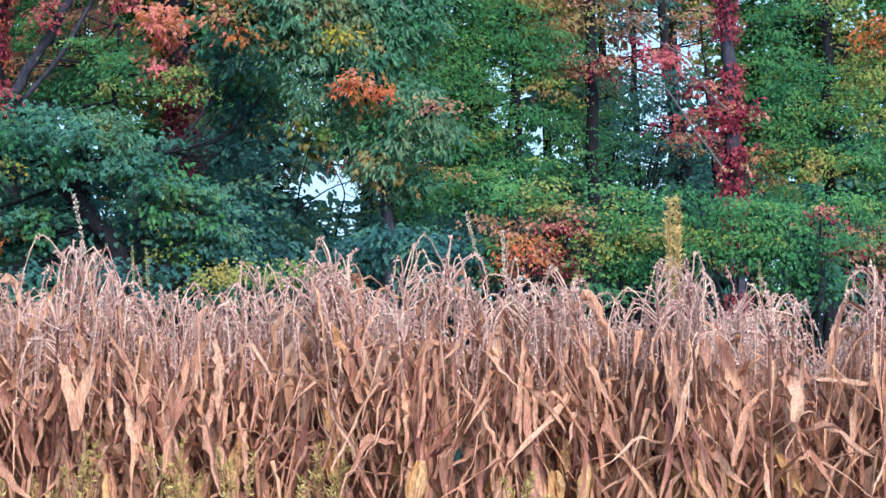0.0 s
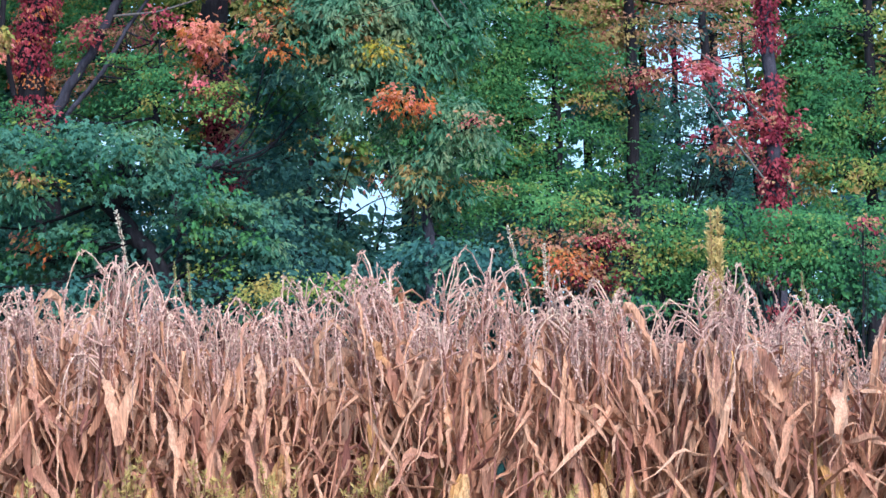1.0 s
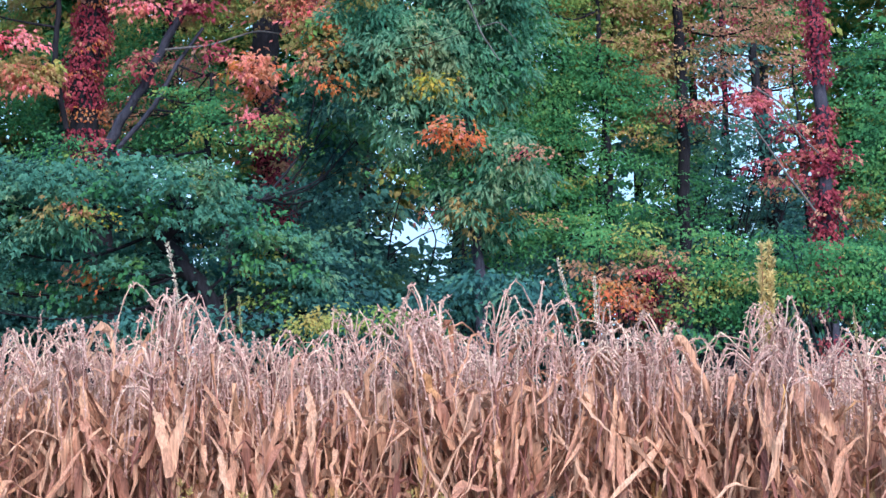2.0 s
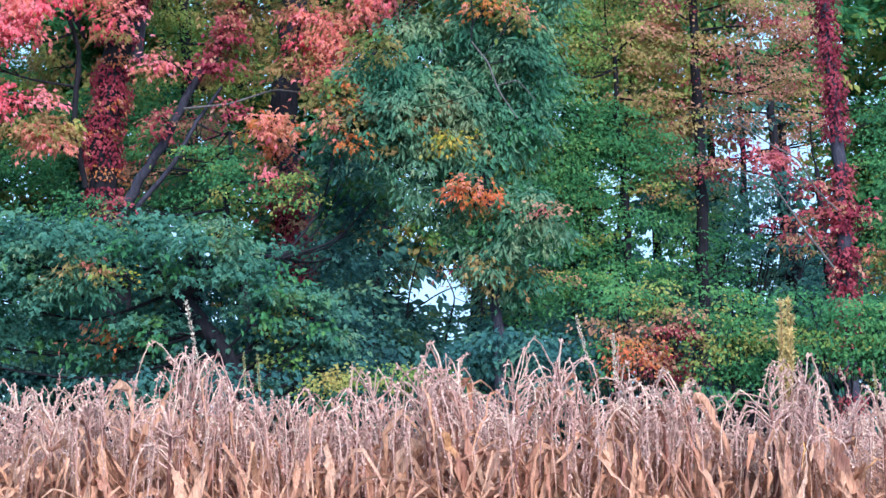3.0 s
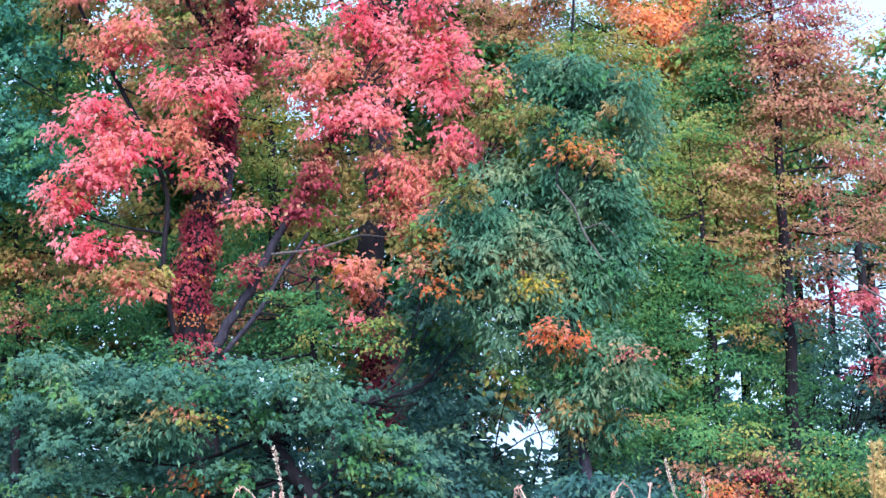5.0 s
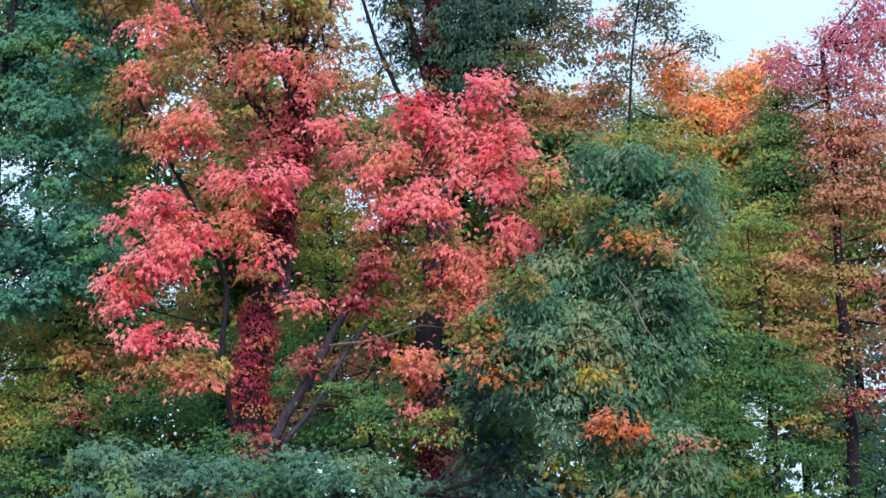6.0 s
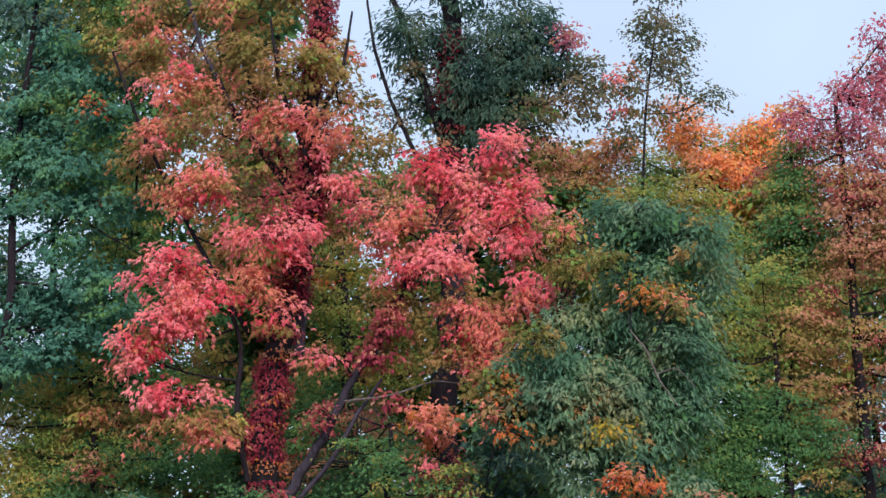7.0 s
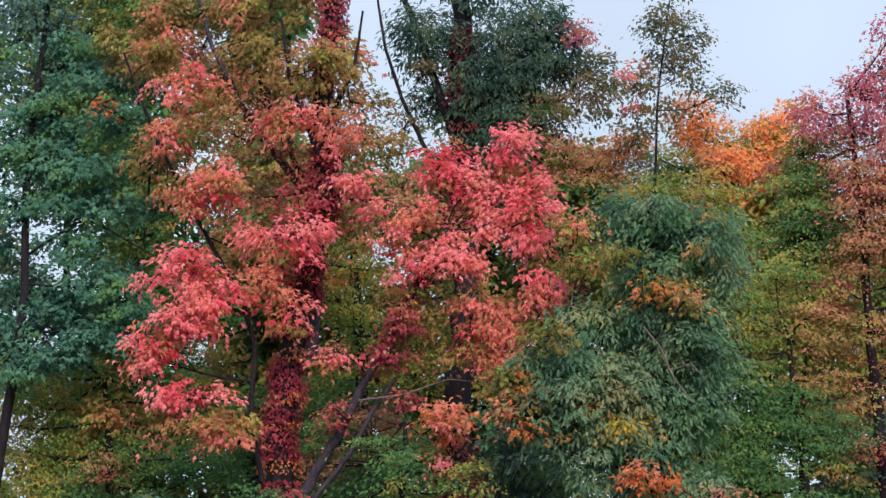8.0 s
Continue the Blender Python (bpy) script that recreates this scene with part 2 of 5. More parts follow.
# kind: material, leaf shape, leaf length, leaves per square metre of outline, droop, spray size
KIND = {
    "teal": ("teal", "lobed", 0.125, 560, 0.5, 0.28),
    "blueoak": ("blueoak", "lobed", 0.125, 560, 0.5, 0.28),
    "grey": ("grey", "narrow", 0.145, 930, 0.8, 0.25),
    "tealong": ("oak", "narrow", 0.14, 960, 0.8, 0.27),
    "green": ("green", "plain", 0.078, 880, 0.4, 0.32),
    "lime": ("lime", "plain", 0.078, 850, 0.4, 0.32),
    "yellow": ("yellow", "plain", 0.085, 680, 0.5, 0.28),
    # stands for leaves in shade, in recesses of crowns and thickets
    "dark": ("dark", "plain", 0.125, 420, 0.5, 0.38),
    "darkoak": ("deep", "narrow", 0.135, 950, 0.7, 0.30),
    "bronze": ("olive", "plain", 0.08, 850, 0.4, 0.3),
    "olive": ("olive", "drooping", 0.125, 600, 0.8, 0.25),
    "orange": ("orange", "drooping", 0.12, 600, 0.8, 0.25),
    "far_orange": ("amber", "plain", 0.11, 1150, 0.3, 0.32),
    "salmon": ("salmon", "drooping", 0.125, 620, 0.85, 0.25),
    "red": ("red", "drooping", 0.13, 640, 0.85, 0.25),
    "crimson": ("crimson", "plain", 0.1, 620, 0.8, 0.24),
    "sumac": ("orange", "plain", 0.085, 640, 0.5, 0.28),
    "rust": ("rust", "plain", 0.078, 820, 0.5, 0.28),
    "purple": ("purple", "plain", 0.09, 640, 0.5, 0.28),
    # coarse leaves in the shade-tinted colour, for low boughs deep in the wood
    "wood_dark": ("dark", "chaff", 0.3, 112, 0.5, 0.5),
    "wood_green": ("green", "chaff", 0.245, 152, 0.5, 0.45),
    "wood_lime": ("lime", "chaff", 0.235, 160, 0.5, 0.45),
    "wood_olive": ("olive", "chaff", 0.235, 160, 0.5, 0.45),
    "wood_teal": ("teal", "chaff", 0.27, 138, 0.5, 0.45),
    "dusk": ("dusk", "plain", 0.1, 330, 0.6, 0.28),
}
MIX = {
    "blueoak": (("green", 0.08),), "bronze": (("rust", 0.2), ("lime", 0.2)),
    "salmon": (("olive", 0.12), ("red", 0.25)), "red": (("salmon", 0.18),), "olive": (("salmon", 0.14), ("lime", 0.14)),
    "green": (("lime", 0.07),), "lime": (("olive", 0.14), ("green", 0.12)), "teal": (("grey", 0.1), ("green", 0.06)),
    "rust": (("crimson", 0.14), ("olive", 0.16)), "grey": (("dusk", 0.03), ("tealong", 0.22), ("olive", 0.05)), "tealong": (("grey", 0.2), ("green", 0.06)),
    "orange": (("salmon", 0.2),), "far_orange": (("lime", 0.14), ("rust", 0.08)), "purple": (("rust", 0.15),),
    "yellow": (("lime", 0.3),), "crimson": (("rust", 0.1),), "wood_lime": (("wood_olive", 0.2), ("wood_green", 0.2)),
    "wood_green": (("wood_lime", 0.25),), "wood_olive": (("wood_lime", 0.3),),
}
STEMS = {}


def plant(name, label, category, depth):
    ob = new(name)
    STEMS[ob.name] = []
    return tagged(ob, label, category)


def stem(tree, name, bark, points):
    """A trunk or limb through (x, y, z, radius); the first point of a trunk stands in the ground."""
    q = smooth_line(points, max(10, len(points) * 6))
    g = np.random.default_rng(len(STEMS[tree.name]) + 11)
    q[1:-1, :2] += (g.random((len(q) - 2, 2)) - 0.5) * q[1:-1, 3:4] * 0.5
    v, f = tube(q[:, :3], q[:, 3], 12, 0.22, 3)
    if not STEMS[tree.name]:
        tree.location = (q[0, 0], q[0, 1], 0)
    ob = part(name, mesh_of(name, v - np.array(tree.location), [f], BARK[bark], True), tree)
    STEMS[tree.name].append(q)
    return ob


def vine(tree, kind, first, low, high, share=1.0):
    """Creeper leaves clothing stem number first of the tree between two shares of its length."""
    q = STEMS[tree.name][first]
    m = len(q)
    mat, shape, size, *_ = KIND[kind]
    q = q[int(low * (m - 1)):int(high * (m - 1)) + 1]
    length = np.linalg.norm(np.diff(q[:, :3], axis=0), axis=1).sum()
    n = int(length * (280 + 2100 * q[:, 3].mean()) * share)
    t = rng.random(n) * (len(q) - 1)
    keep = np.array([noise.noise((a * 0.9, first * 3.1, share * 0.5)) for a in t]) > (-0.3 if share == 1 else 0.1)
    t = t[keep]
    n = len(t)
    i = np.minimum(t.astype(int), len(q) - 2)
    c = q[i] + (q[i + 1] - q[i]) * (t - i)[:, None]
    a = rng.random(n) * 2 * np.pi
    out = np.stack([np.cos(a), np.sin(a), np.zeros(n)], 1)
    at = c[:, :3] + out * (c[:, 3:4] + 0.02 + 0.2 * rng.random((n, 1)) ** 2)
    nor = out + 0.5 * rng.normal(size=(n, 3)) + np.array([0, 0, 0.5])
    v, f = blades(at, nor, rng.normal(size=(n, 3)) * 0.5 + np.array([0, 0, -1.0]), size * (0.7 + 0.5 * rng.random(n)), shape)
    ob = part("vine", mesh_of("vine", v - np.array(tree.location), [f], LEAF[mat]), tree, mat + " creeper leaves climbing the bark")
    tagged(ob, kind="stuff")


FOLIAGE, TWIGS = {}, {}
# kinds whose sprays sit close to the bough
CLOSE = {"red", "salmon", "orange", "olive"}
# kinds whose sprays lie flat, in level layers
LEVEL = {"bronze", "green", "lime", "rust", "dark", "crimson", "wood_green", "wood_lime", "wood_dark"}


def boughs(tree, rows, more=0.95, twigs=6):
    """Leafy boughs: centre, half width, half height, kind of leaf, density. A branch joins each to its tree."""
    base = np.array(tree.location)
    for x, y, z, rx, rz, kind, dens in rows:
        mat, shape, size, per, droop, spray = KIND[kind]
        ry = 0.75 * (rx + rz) / 2
        c, rad = np.array([x, y, z]), np.array([rx, ry, rz])
        n = int(per * dens * more * np.pi * rx * rz * 1.1) + 30
        k = max(8, n // 34)
        d = unit(rng.normal(size=(k, 3)))
        d[:, 2] = np.where(rng.random(k) < 0.3, abs(d[:, 2]), d[:, 2])
        s = c + d * rad * (0.3 + (0.9 if kind in CLOSE else 1.0) * rng.random((k, 1)) ** 0.75)
        w = rng.integers(0, k, n)
        level = kind in LEVEL
        off = rng.normal(size=(n, 3)) * np.array([1.15, 1.15, 0.22] if level else [1, 1, 0.5]) * spray * 0.62
        off[:, 2] -= droop * 0.5 * (off[:, 0] ** 2 + off[:, 1] ** 2) / spray
        at = s[w] + off
        out = unit(off) + 0.4 * d[w]
        nor = (np.array([0, -0.6, 0.75]) + 0.3 * d[w] if level else np.array([0, -0.6, 0.65]) + 0.6 * d[w]) + 0.5 * rng.normal(size=(n, 3))
        along = out + np.array([0, 0, -droop - 0.3]) + 0.55 * rng.normal(size=(n, 3))
        # some sprays have turned to another colour
        choice, r, edge = np.full(k, 0), rng.random(k), 0.0
        other = MIX.get(kind, ())
        for i, (_, share) in enumerate(other):
            choice[(r >= edge) & (r < edge + share)] = i + 1
            edge += share
        grown = size * (0.74 + 0.66 * rng.random(n))
        for i, name in enumerate([kind] + [o[0] for o in other]):
            pick = choice[w] == i
            if pick.any():
                FOLIAGE.setdefault((tree, name), []).append(blades(at[pick], nor[pick], along[pick], grown[pick], KIND[name][1]))
        # the branch that carries it, and its twigs
        pieces = []
        stems = STEMS[tree.name]
        if stems:
            q = np.concatenate(stems)
            low = q[q[:, 2] < z + 0.2]
            low = low if len(low) else q
            j = np.argmin(np.linalg.norm((low[:, :3] - c) * np.array([1, 1, 0.7]), axis=1))
            root, r0 = low[j, :3], min(low[j, 3] * 0.5, 0.034)
        else:
            root, r0 = np.array([x * 0.4 + base[0] * 0.6, y, 0.0]), 0.03
        mid = (root + c) / 2 + np.array([0, 0, -0.1 * np.linalg.norm(c - root)]) + rng.normal(size=3) * 0.12
        q = smooth_line([root, mid, c], 9)
        v, f = tube(q, np.linspace(r0, 0.014, 9), 5, 0.2)
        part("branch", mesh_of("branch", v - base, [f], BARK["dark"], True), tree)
        for i in rng.choice(k, min(k, twigs), replace=False):
            b = q[rng.integers(4, 9)]
            m = (b + s[i]) / 2 + rng.normal(size=3) * 0.08
            pieces.append(tube(smooth_line([b, m, s[i]], 5), np.linspace(0.012, 0.004, 5), 3))
        TWIGS.setdefault(tree, []).extend(pieces)


def unfold_crowns():
    """Makes the leaves of each tree, one part for each colour of leaf."""
    for (tree, kind), pieces in FOLIAGE.items():
        mat = KIND[kind][0]
        v, f = joined(pieces)
        ob = part("crown", mesh_of("crown", v - np.array(tree.location), [f], LEAF[mat]), tree, LEAF[mat].name.replace("_leaf", " leaves").replace("_", " "))
        tagged(ob, kind="stuff")
    for tree, pieces in TWIGS.items():
        v, f = joined(pieces)
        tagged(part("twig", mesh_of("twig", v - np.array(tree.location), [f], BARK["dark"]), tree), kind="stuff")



tree = plant("red_maple", "tall maple turning pink-red, creeper on its trunk", "tree", 42.0)
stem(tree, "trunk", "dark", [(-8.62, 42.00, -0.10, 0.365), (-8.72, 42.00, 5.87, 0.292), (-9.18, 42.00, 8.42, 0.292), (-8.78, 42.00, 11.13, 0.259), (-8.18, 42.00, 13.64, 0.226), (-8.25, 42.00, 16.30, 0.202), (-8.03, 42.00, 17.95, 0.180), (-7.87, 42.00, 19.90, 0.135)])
stem(tree, "limb", "grey", [(-8.66, 41.60, 7.10, 0.115), (-8.40, 41.40, 7.70, 0.105), (-7.72, 41.20, 8.70, 0.088), (-7.22, 41.00, 9.60, 0.08), (-6.82, 41.00, 10.28, 0.075), (-6.06, 40.80, 11.61, 0.065), (-5.43, 40.80, 12.75, 0.045)])
stem(tree, "limb", "dark", [(-9.34, 41.50, 7.88, 0.055), (-9.58, 41.40, 9.26, 0.061), (-9.47, 41.40, 10.66, 0.050), (-9.96, 41.20, 12.15, 0.039), (-10.96, 41.20, 12.53, 0.022)])
stem(tree, "limb", "grey", [(-8.62, 42.80, 10.70, 0.126), (-8.40, 42.80, 13.13, 0.114), (-8.50, 42.80, 14.03, 0.114), (-9.70, 42.50, 15.51, 0.068), (-10.72, 42.40, 17.45, 0.051), (-11.37, 42.40, 19.77, 0.023)])
stem(tree, "limb", "pale", [(-7.25, 40.90, 9.35, 0.027), (-6.33, 40.80, 9.41, 0.022), (-5.42, 40.80, 9.70, 0.017), (-4.86, 40.80, 9.61, 0.013)])
stem(tree, "limb", "dark", [(-8.46, 42.30, 13.89, 0.068), (-9.41, 42.30, 15.94, 0.045), (-10.08, 42.30, 18.03, 0.034), (-10.46, 42.30, 20.20, 0.017)])
stem(tree, "limb", "dark", [(-8.18, 42.00, 15.41, 0.056), (-7.53, 42.00, 16.77, 0.039), (-7.35, 42.00, 18.04, 0.022)])
stem(tree, "limb", "dark", [(-8.19, 41.50, 14.63, 0.055), (-8.82, 41.50, 16.28, 0.039), (-9.03, 41.50, 17.81, 0.022)])
stem(tree, "limb", "dark", [(-9.42, 41.70, 10.97, 0.045), (-10.75, 42.00, 13.27, 0.045), (-11.80, 42.00, 15.31, 0.034), (-12.71, 42.30, 17.51, 0.023)])
stem(tree, "limb", "grey", [(-8.20, 41.10, 7.42, 0.05), (-7.50, 41.00, 8.20, 0.05), (-7.02, 41.00, 9.10, 0.042), (-6.52, 41.00, 9.80, 0.03)])
vine(tree, "crimson", 0, 0.385, 0.62)
vine(tree, "crimson", 0, 0.62, 0.98)
vine(tree, "rust", 0, 0.41, 0.9, 0.5)
vine(tree, "sumac", 0, 0.41, 0.7, 0.4)
vine(tree, "crimson", 1, 0.55, 0.95)
boughs(tree, [(-10.79, 40.4, 12.01, 0.76, 0.49, "red", 1), (-10.30, 40.4, 11.41, 0.86, 0.54, "red", 1), (-10.87, 40.4, 10.91, 0.76, 0.43, "red", 1), (-11.49, 40.4, 10.34, 0.49, 0.43, "red", 1), (-10.60, 40.4, 9.51, 0.81, 0.26, "red", 1), (-8.79, 40.8, 12.82, 0.82, 0.52, "red", 1), (-9.29, 41.0, 11.99, 0.49, 0.44, "salmon", 1), (-8.69, 41.0, 11.27, 0.44, 0.33, "salmon", 1), (-6.09, 40.6, 12.78, 1.03, 0.60, "salmon", 1), (-5.40, 40.2, 11.90, 0.91, 0.30, "red", 1), (-3.90, 40.4, 12.71, 0.81, 0.54, "red", 1), (-4.39, 40.8, 13.31, 0.87, 0.49, "salmon", 1), (-3.33, 40.2, 11.43, 0.54, 0.38, "red", 1), (-4.04, 40.5, 11.00, 0.81, 0.39, "salmon", 1)])
boughs(tree, [(-5.60, 40.8, 14.31, 0.46, 0.39, "red", 1), (-4.08, 40.6, 14.37, 0.52, 0.41, "red", 1), (-4.87, 41.0, 13.86, 0.99, 0.44, "salmon", 1), (-3.59, 40.8, 13.45, 0.39, 0.55, "red", 1), (-4.51, 40.7, 10.49, 0.65, 0.35, "salmon", 1), (-6.09, 41.0, 11.42, 0.66, 0.35, "olive", 1), (-7.65, 40.5, 10.31, 0.28, 0.28, "salmon", 1), (-6.60, 41.4, 10.47, 0.66, 0.39, "olive", 1), (-4.37, 40.4, 9.86, 0.37, 0.32, "salmon", 1), (-6.59, 40.6, 10.19, 0.33, 0.26, "crimson", 1), (-8.62, 41.6, 13.57, 0.56, 0.56, "crimson", 1), (-6.31, 40.6, 10.87, 0.26, 0.43, "crimson", 1), (-6.13, 40.2, 9.19, 0.26, 0.16, "crimson", 1), (-5.46, 40.2, 8.89, 0.39, 0.19, "orange", 1)])
boughs(tree, [(-7.18, 43.2, 8.45, 0.70, 0.34, "lime", 1), (-6.15, 40.4, 8.22, 0.54, 0.24, "green", 1), (-5.50, 40.1, 7.99, 0.30, 0.28, "salmon", 1), (-7.58, 40.8, 9.00, 0.33, 0.26, "crimson", 1), (-8.39, 41.4, 16.66, 1.11, 0.53, "olive", 1), (-9.45, 41.8, 17.17, 0.78, 0.49, "olive", 1), (-7.85, 42.4, 17.31, 0.68, 0.57, "olive", 1), (-11.11, 41.6, 16.35, 0.67, 0.50, "salmon", 1), (-11.40, 41.4, 15.42, 0.50, 0.33, "salmon", 1), (-10.29, 41.0, 14.08, 0.93, 0.46, "salmon", 1), (-10.88, 41.0, 13.73, 0.49, 0.38, "salmon", 1), (-8.75, 41.2, 15.36, 0.55, 0.44, "salmon", 1), (-7.83, 41.1, 15.17, 0.57, 0.49, "salmon", 1), (-10.20, 42.0, 15.43, 0.90, 0.51, "rust", 1)])
boughs(tree, [(-8.59, 42.0, 14.43, 0.56, 0.45, "crimson", 1), (-9.48, 42.1, 15.06, 0.68, 0.41, "rust", 1), (-7.49, 41.6, 14.14, 0.50, 0.31, "red", 1), (-6.88, 42.2, 15.23, 0.68, 0.41, "olive", 0.7), (-8.27, 42.2, 14.72, 0.56, 0.68, "rust", 1), (-10.40, 40.6, 8.92, 0.98, 0.30, "olive", 1), (-9.91, 40.5, 8.72, 0.43, 0.26, "salmon", 1), (-11.33, 40.8, 9.15, 0.44, 0.24, "olive", 1), (-7.08, 42.4, 13.86, 0.68, 0.57, "rust", 1), (-9.56, 42.4, 16.11, 0.68, 0.57, "rust", 1), (-11.91, 42.6, 17.45, 0.68, 0.57, "olive", 1), (-7.49, 43.4, 12.65, 0.70, 0.70, "lime", 1), (-10.17, 42.4, 10.66, 0.45, 0.57, "olive", 0.7), (-9.80, 43.0, 9.68, 0.57, 0.46, "green", 1)])
boughs(tree, [(-11.89, 43.0, 18.43, 0.92, 0.69, "olive", 1), (-12.95, 43.5, 18.09, 0.70, 0.58, "olive", 1), (-11.18, 43.2, 17.90, 0.69, 0.58, "rust", 1), (-10.64, 43.2, 16.81, 0.69, 0.58, "olive", 1), (-9.91, 43.0, 14.27, 0.80, 0.57, "rust", 1), (-7.73, 43.2, 16.42, 0.58, 0.58, "olive", 1), (-9.20, 43.0, 16.68, 0.92, 0.57, "olive", 1), (-12.21, 43.5, 15.41, 0.58, 0.58, "olive", 1), (-11.39, 42.8, 15.55, 0.69, 0.46, "rust", 1), (-8.26, 43.5, 13.96, 0.58, 0.58, "olive", 1), (-10.18, 43.2, 13.32, 0.69, 0.58, "olive", 1), (-7.69, 43.0, 15.32, 0.46, 0.46, "olive", 1), (-9.49, 42.6, 18.53, 1.25, 0.68, "olive", 1), (-8.49, 42.6, 19.53, 1.59, 0.80, "olive", 1)])
boughs(tree, [(-10.58, 42.8, 19.88, 1.37, 0.80, "rust", 1), (-4.96, 40.6, 11.15, 0.5, 0.3, "salmon", 1), (-5.24, 40.6, 10.36, 0.42, 0.3, "olive", 1), (-4.63, 40.3, 9.95, 0.3, 0.3, "salmon", 1), (-9.98, 40.8, 9.04, 0.7, 0.24, "olive", 1), (-9.25, 40.6, 7.45, 0.5, 0.3, "green", 1), (-8.73, 40.5, 6.9, 0.55, 0.3, "green", 1), (-9.6, 41.0, 7.0, 0.6, 0.35, "dark", 1), (-8.2, 41.2, 6.75, 0.5, 0.3, "dark", 1)])

tree = plant("tall_oak", "tall dark oak with red creeper and ivy on its trunk", "tree", 46.0)
stem(tree, "trunk", "dark", [(-5.33, 46.00, -0.10, 0.461), (-5.41, 46.00, 4.46, 0.369), (-5.68, 46.00, 7.19, 0.320), (-6.01, 46.00, 9.56, 0.307), (-5.86, 46.00, 10.92, 0.307), (-5.68, 46.00, 10.76, 0.295), (-5.72, 46.00, 16.86, 0.246), (-5.72, 46.00, 19.35, 0.221), (-5.78, 46.00, 21.01, 0.172)])
stem(tree, "limb", "dark", [(-5.73, 46.00, 15.77, 0.123), (-6.38, 46.00, 17.85, 0.098), (-6.85, 46.00, 19.27, 0.074), (-7.40, 46.00, 20.69, 0.049), (-7.67, 46.00, 22.44, 0.018)])
stem(tree, "limb", "dark", [(-5.72, 46.00, 17.06, 0.098), (-4.80, 46.00, 17.23, 0.086), (-3.50, 46.00, 17.10, 0.049)])
stem(tree, "limb", "dark", [(-5.79, 46.00, 14.83, 0.061), (-6.58, 46.00, 16.08, 0.055), (-7.17, 46.00, 17.47, 0.043), (-7.51, 46.00, 18.60, 0.037), (-7.65, 46.00, 19.45, 0.031), (-7.81, 46.00, 21.30, 0.012)])
vine(tree, "crimson", 0, 0.27, 0.42)
vine(tree, "crimson", 0, 0.66, 0.92)
boughs(tree, [(-5.48, 44.9, 7.4, 0.28, 0.4, "crimson", 1.2), (-5.6, 44.9, 8.0, 0.3, 0.4, "crimson", 1.2), (-5.45, 44.8, 8.6, 0.25, 0.25, "crimson", 1.2), (-5.95, 44.8, 9.1, 0.3, 0.25, "orange", 1), (-5.98, 44.7, 9.7, 0.3, 0.25, "salmon", 1), (-4.27, 46.0, 18.44, 1.17, 0.74, "darkoak", 1.5), (-6.07, 45.7, 18.56, 0.61, 0.49, "darkoak", 1), (-5.41, 45.6, 17.53, 0.61, 0.49, "darkoak", 1), (-6.55, 46.3, 17.41, 0.50, 0.50, "darkoak", 1), (-3.62, 46.0, 18.00, 0.74, 0.49, "darkoak", 1.3), (-4.80, 46.0, 17.78, 0.86, 0.55, "darkoak", 1.5), (-4.94, 46.0, 16.89, 1.11, 0.39, "darkoak", 1.4), (-3.87, 46.0, 18.98, 0.86, 0.49, "darkoak", 1), (-2.95, 45.5, 17.18, 0.85, 0.55, "dusk", 2), (-2.55, 45.5, 17.63, 0.49, 0.49, "dusk", 1.6), (-3.47, 45.5, 16.46, 0.73, 0.36, "dusk", 1.6), (-6.71, 46.0, 18.84, 0.55, 0.74, "darkoak", 1.5)])
boughs(tree, [(-6.64, 46.0, 17.86, 0.42, 0.49, "dusk", 1), (-7.04, 46.0, 16.78, 0.55, 0.49, "dusk", 0.8), (-7.43, 46.0, 15.98, 0.74, 0.49, "dusk", 0.6), (-2.92, 45.4, 18.57, 0.32, 0.36, "purple", 1), (-5.20, 46.0, 16.36, 0.86, 0.30, "darkoak", 1), (-5.13, 46.0, 20.26, 1.60, 0.74, "darkoak", 1), (-7.00, 46.0, 20.67, 0.74, 0.61, "dusk", 1)])

tree = plant("grey_oak", "oak with drooping grey-green leaves turning in patches", "tree", 40.0)
stem(tree, "trunk", "grey", [(-0.98, 40.00, -0.10, 0.134), (-1.01, 40.00, 4.52, 0.107), (-1.10, 40.00, 5.59, 0.096), (-1.25, 40.00, 7.22, 0.086), (-1.11, 40.00, 8.63, 0.118), (-1.35, 40.00, 11.09, 0.096), (-1.30, 40.00, 12.96, 0.064)])
stem(tree, "limb", "pale", [(-0.62, 38.40, 8.61, 0.010), (-0.97, 38.40, 9.15, 0.016), (-1.16, 38.40, 9.68, 0.016), (-1.46, 38.40, 10.07, 0.014)])
stem(tree, "limb", "pale", [(-1.02, 38.40, 9.22, 0.010), (-0.62, 38.40, 9.34, 0.009), (-0.28, 38.40, 8.95, 0.006)])
stem(tree, "limb", "dark", [(-1.70, 40.00, 9.92, 0.043), (-2.78, 40.00, 10.40, 0.043), (-3.74, 39.60, 10.01, 0.021)])
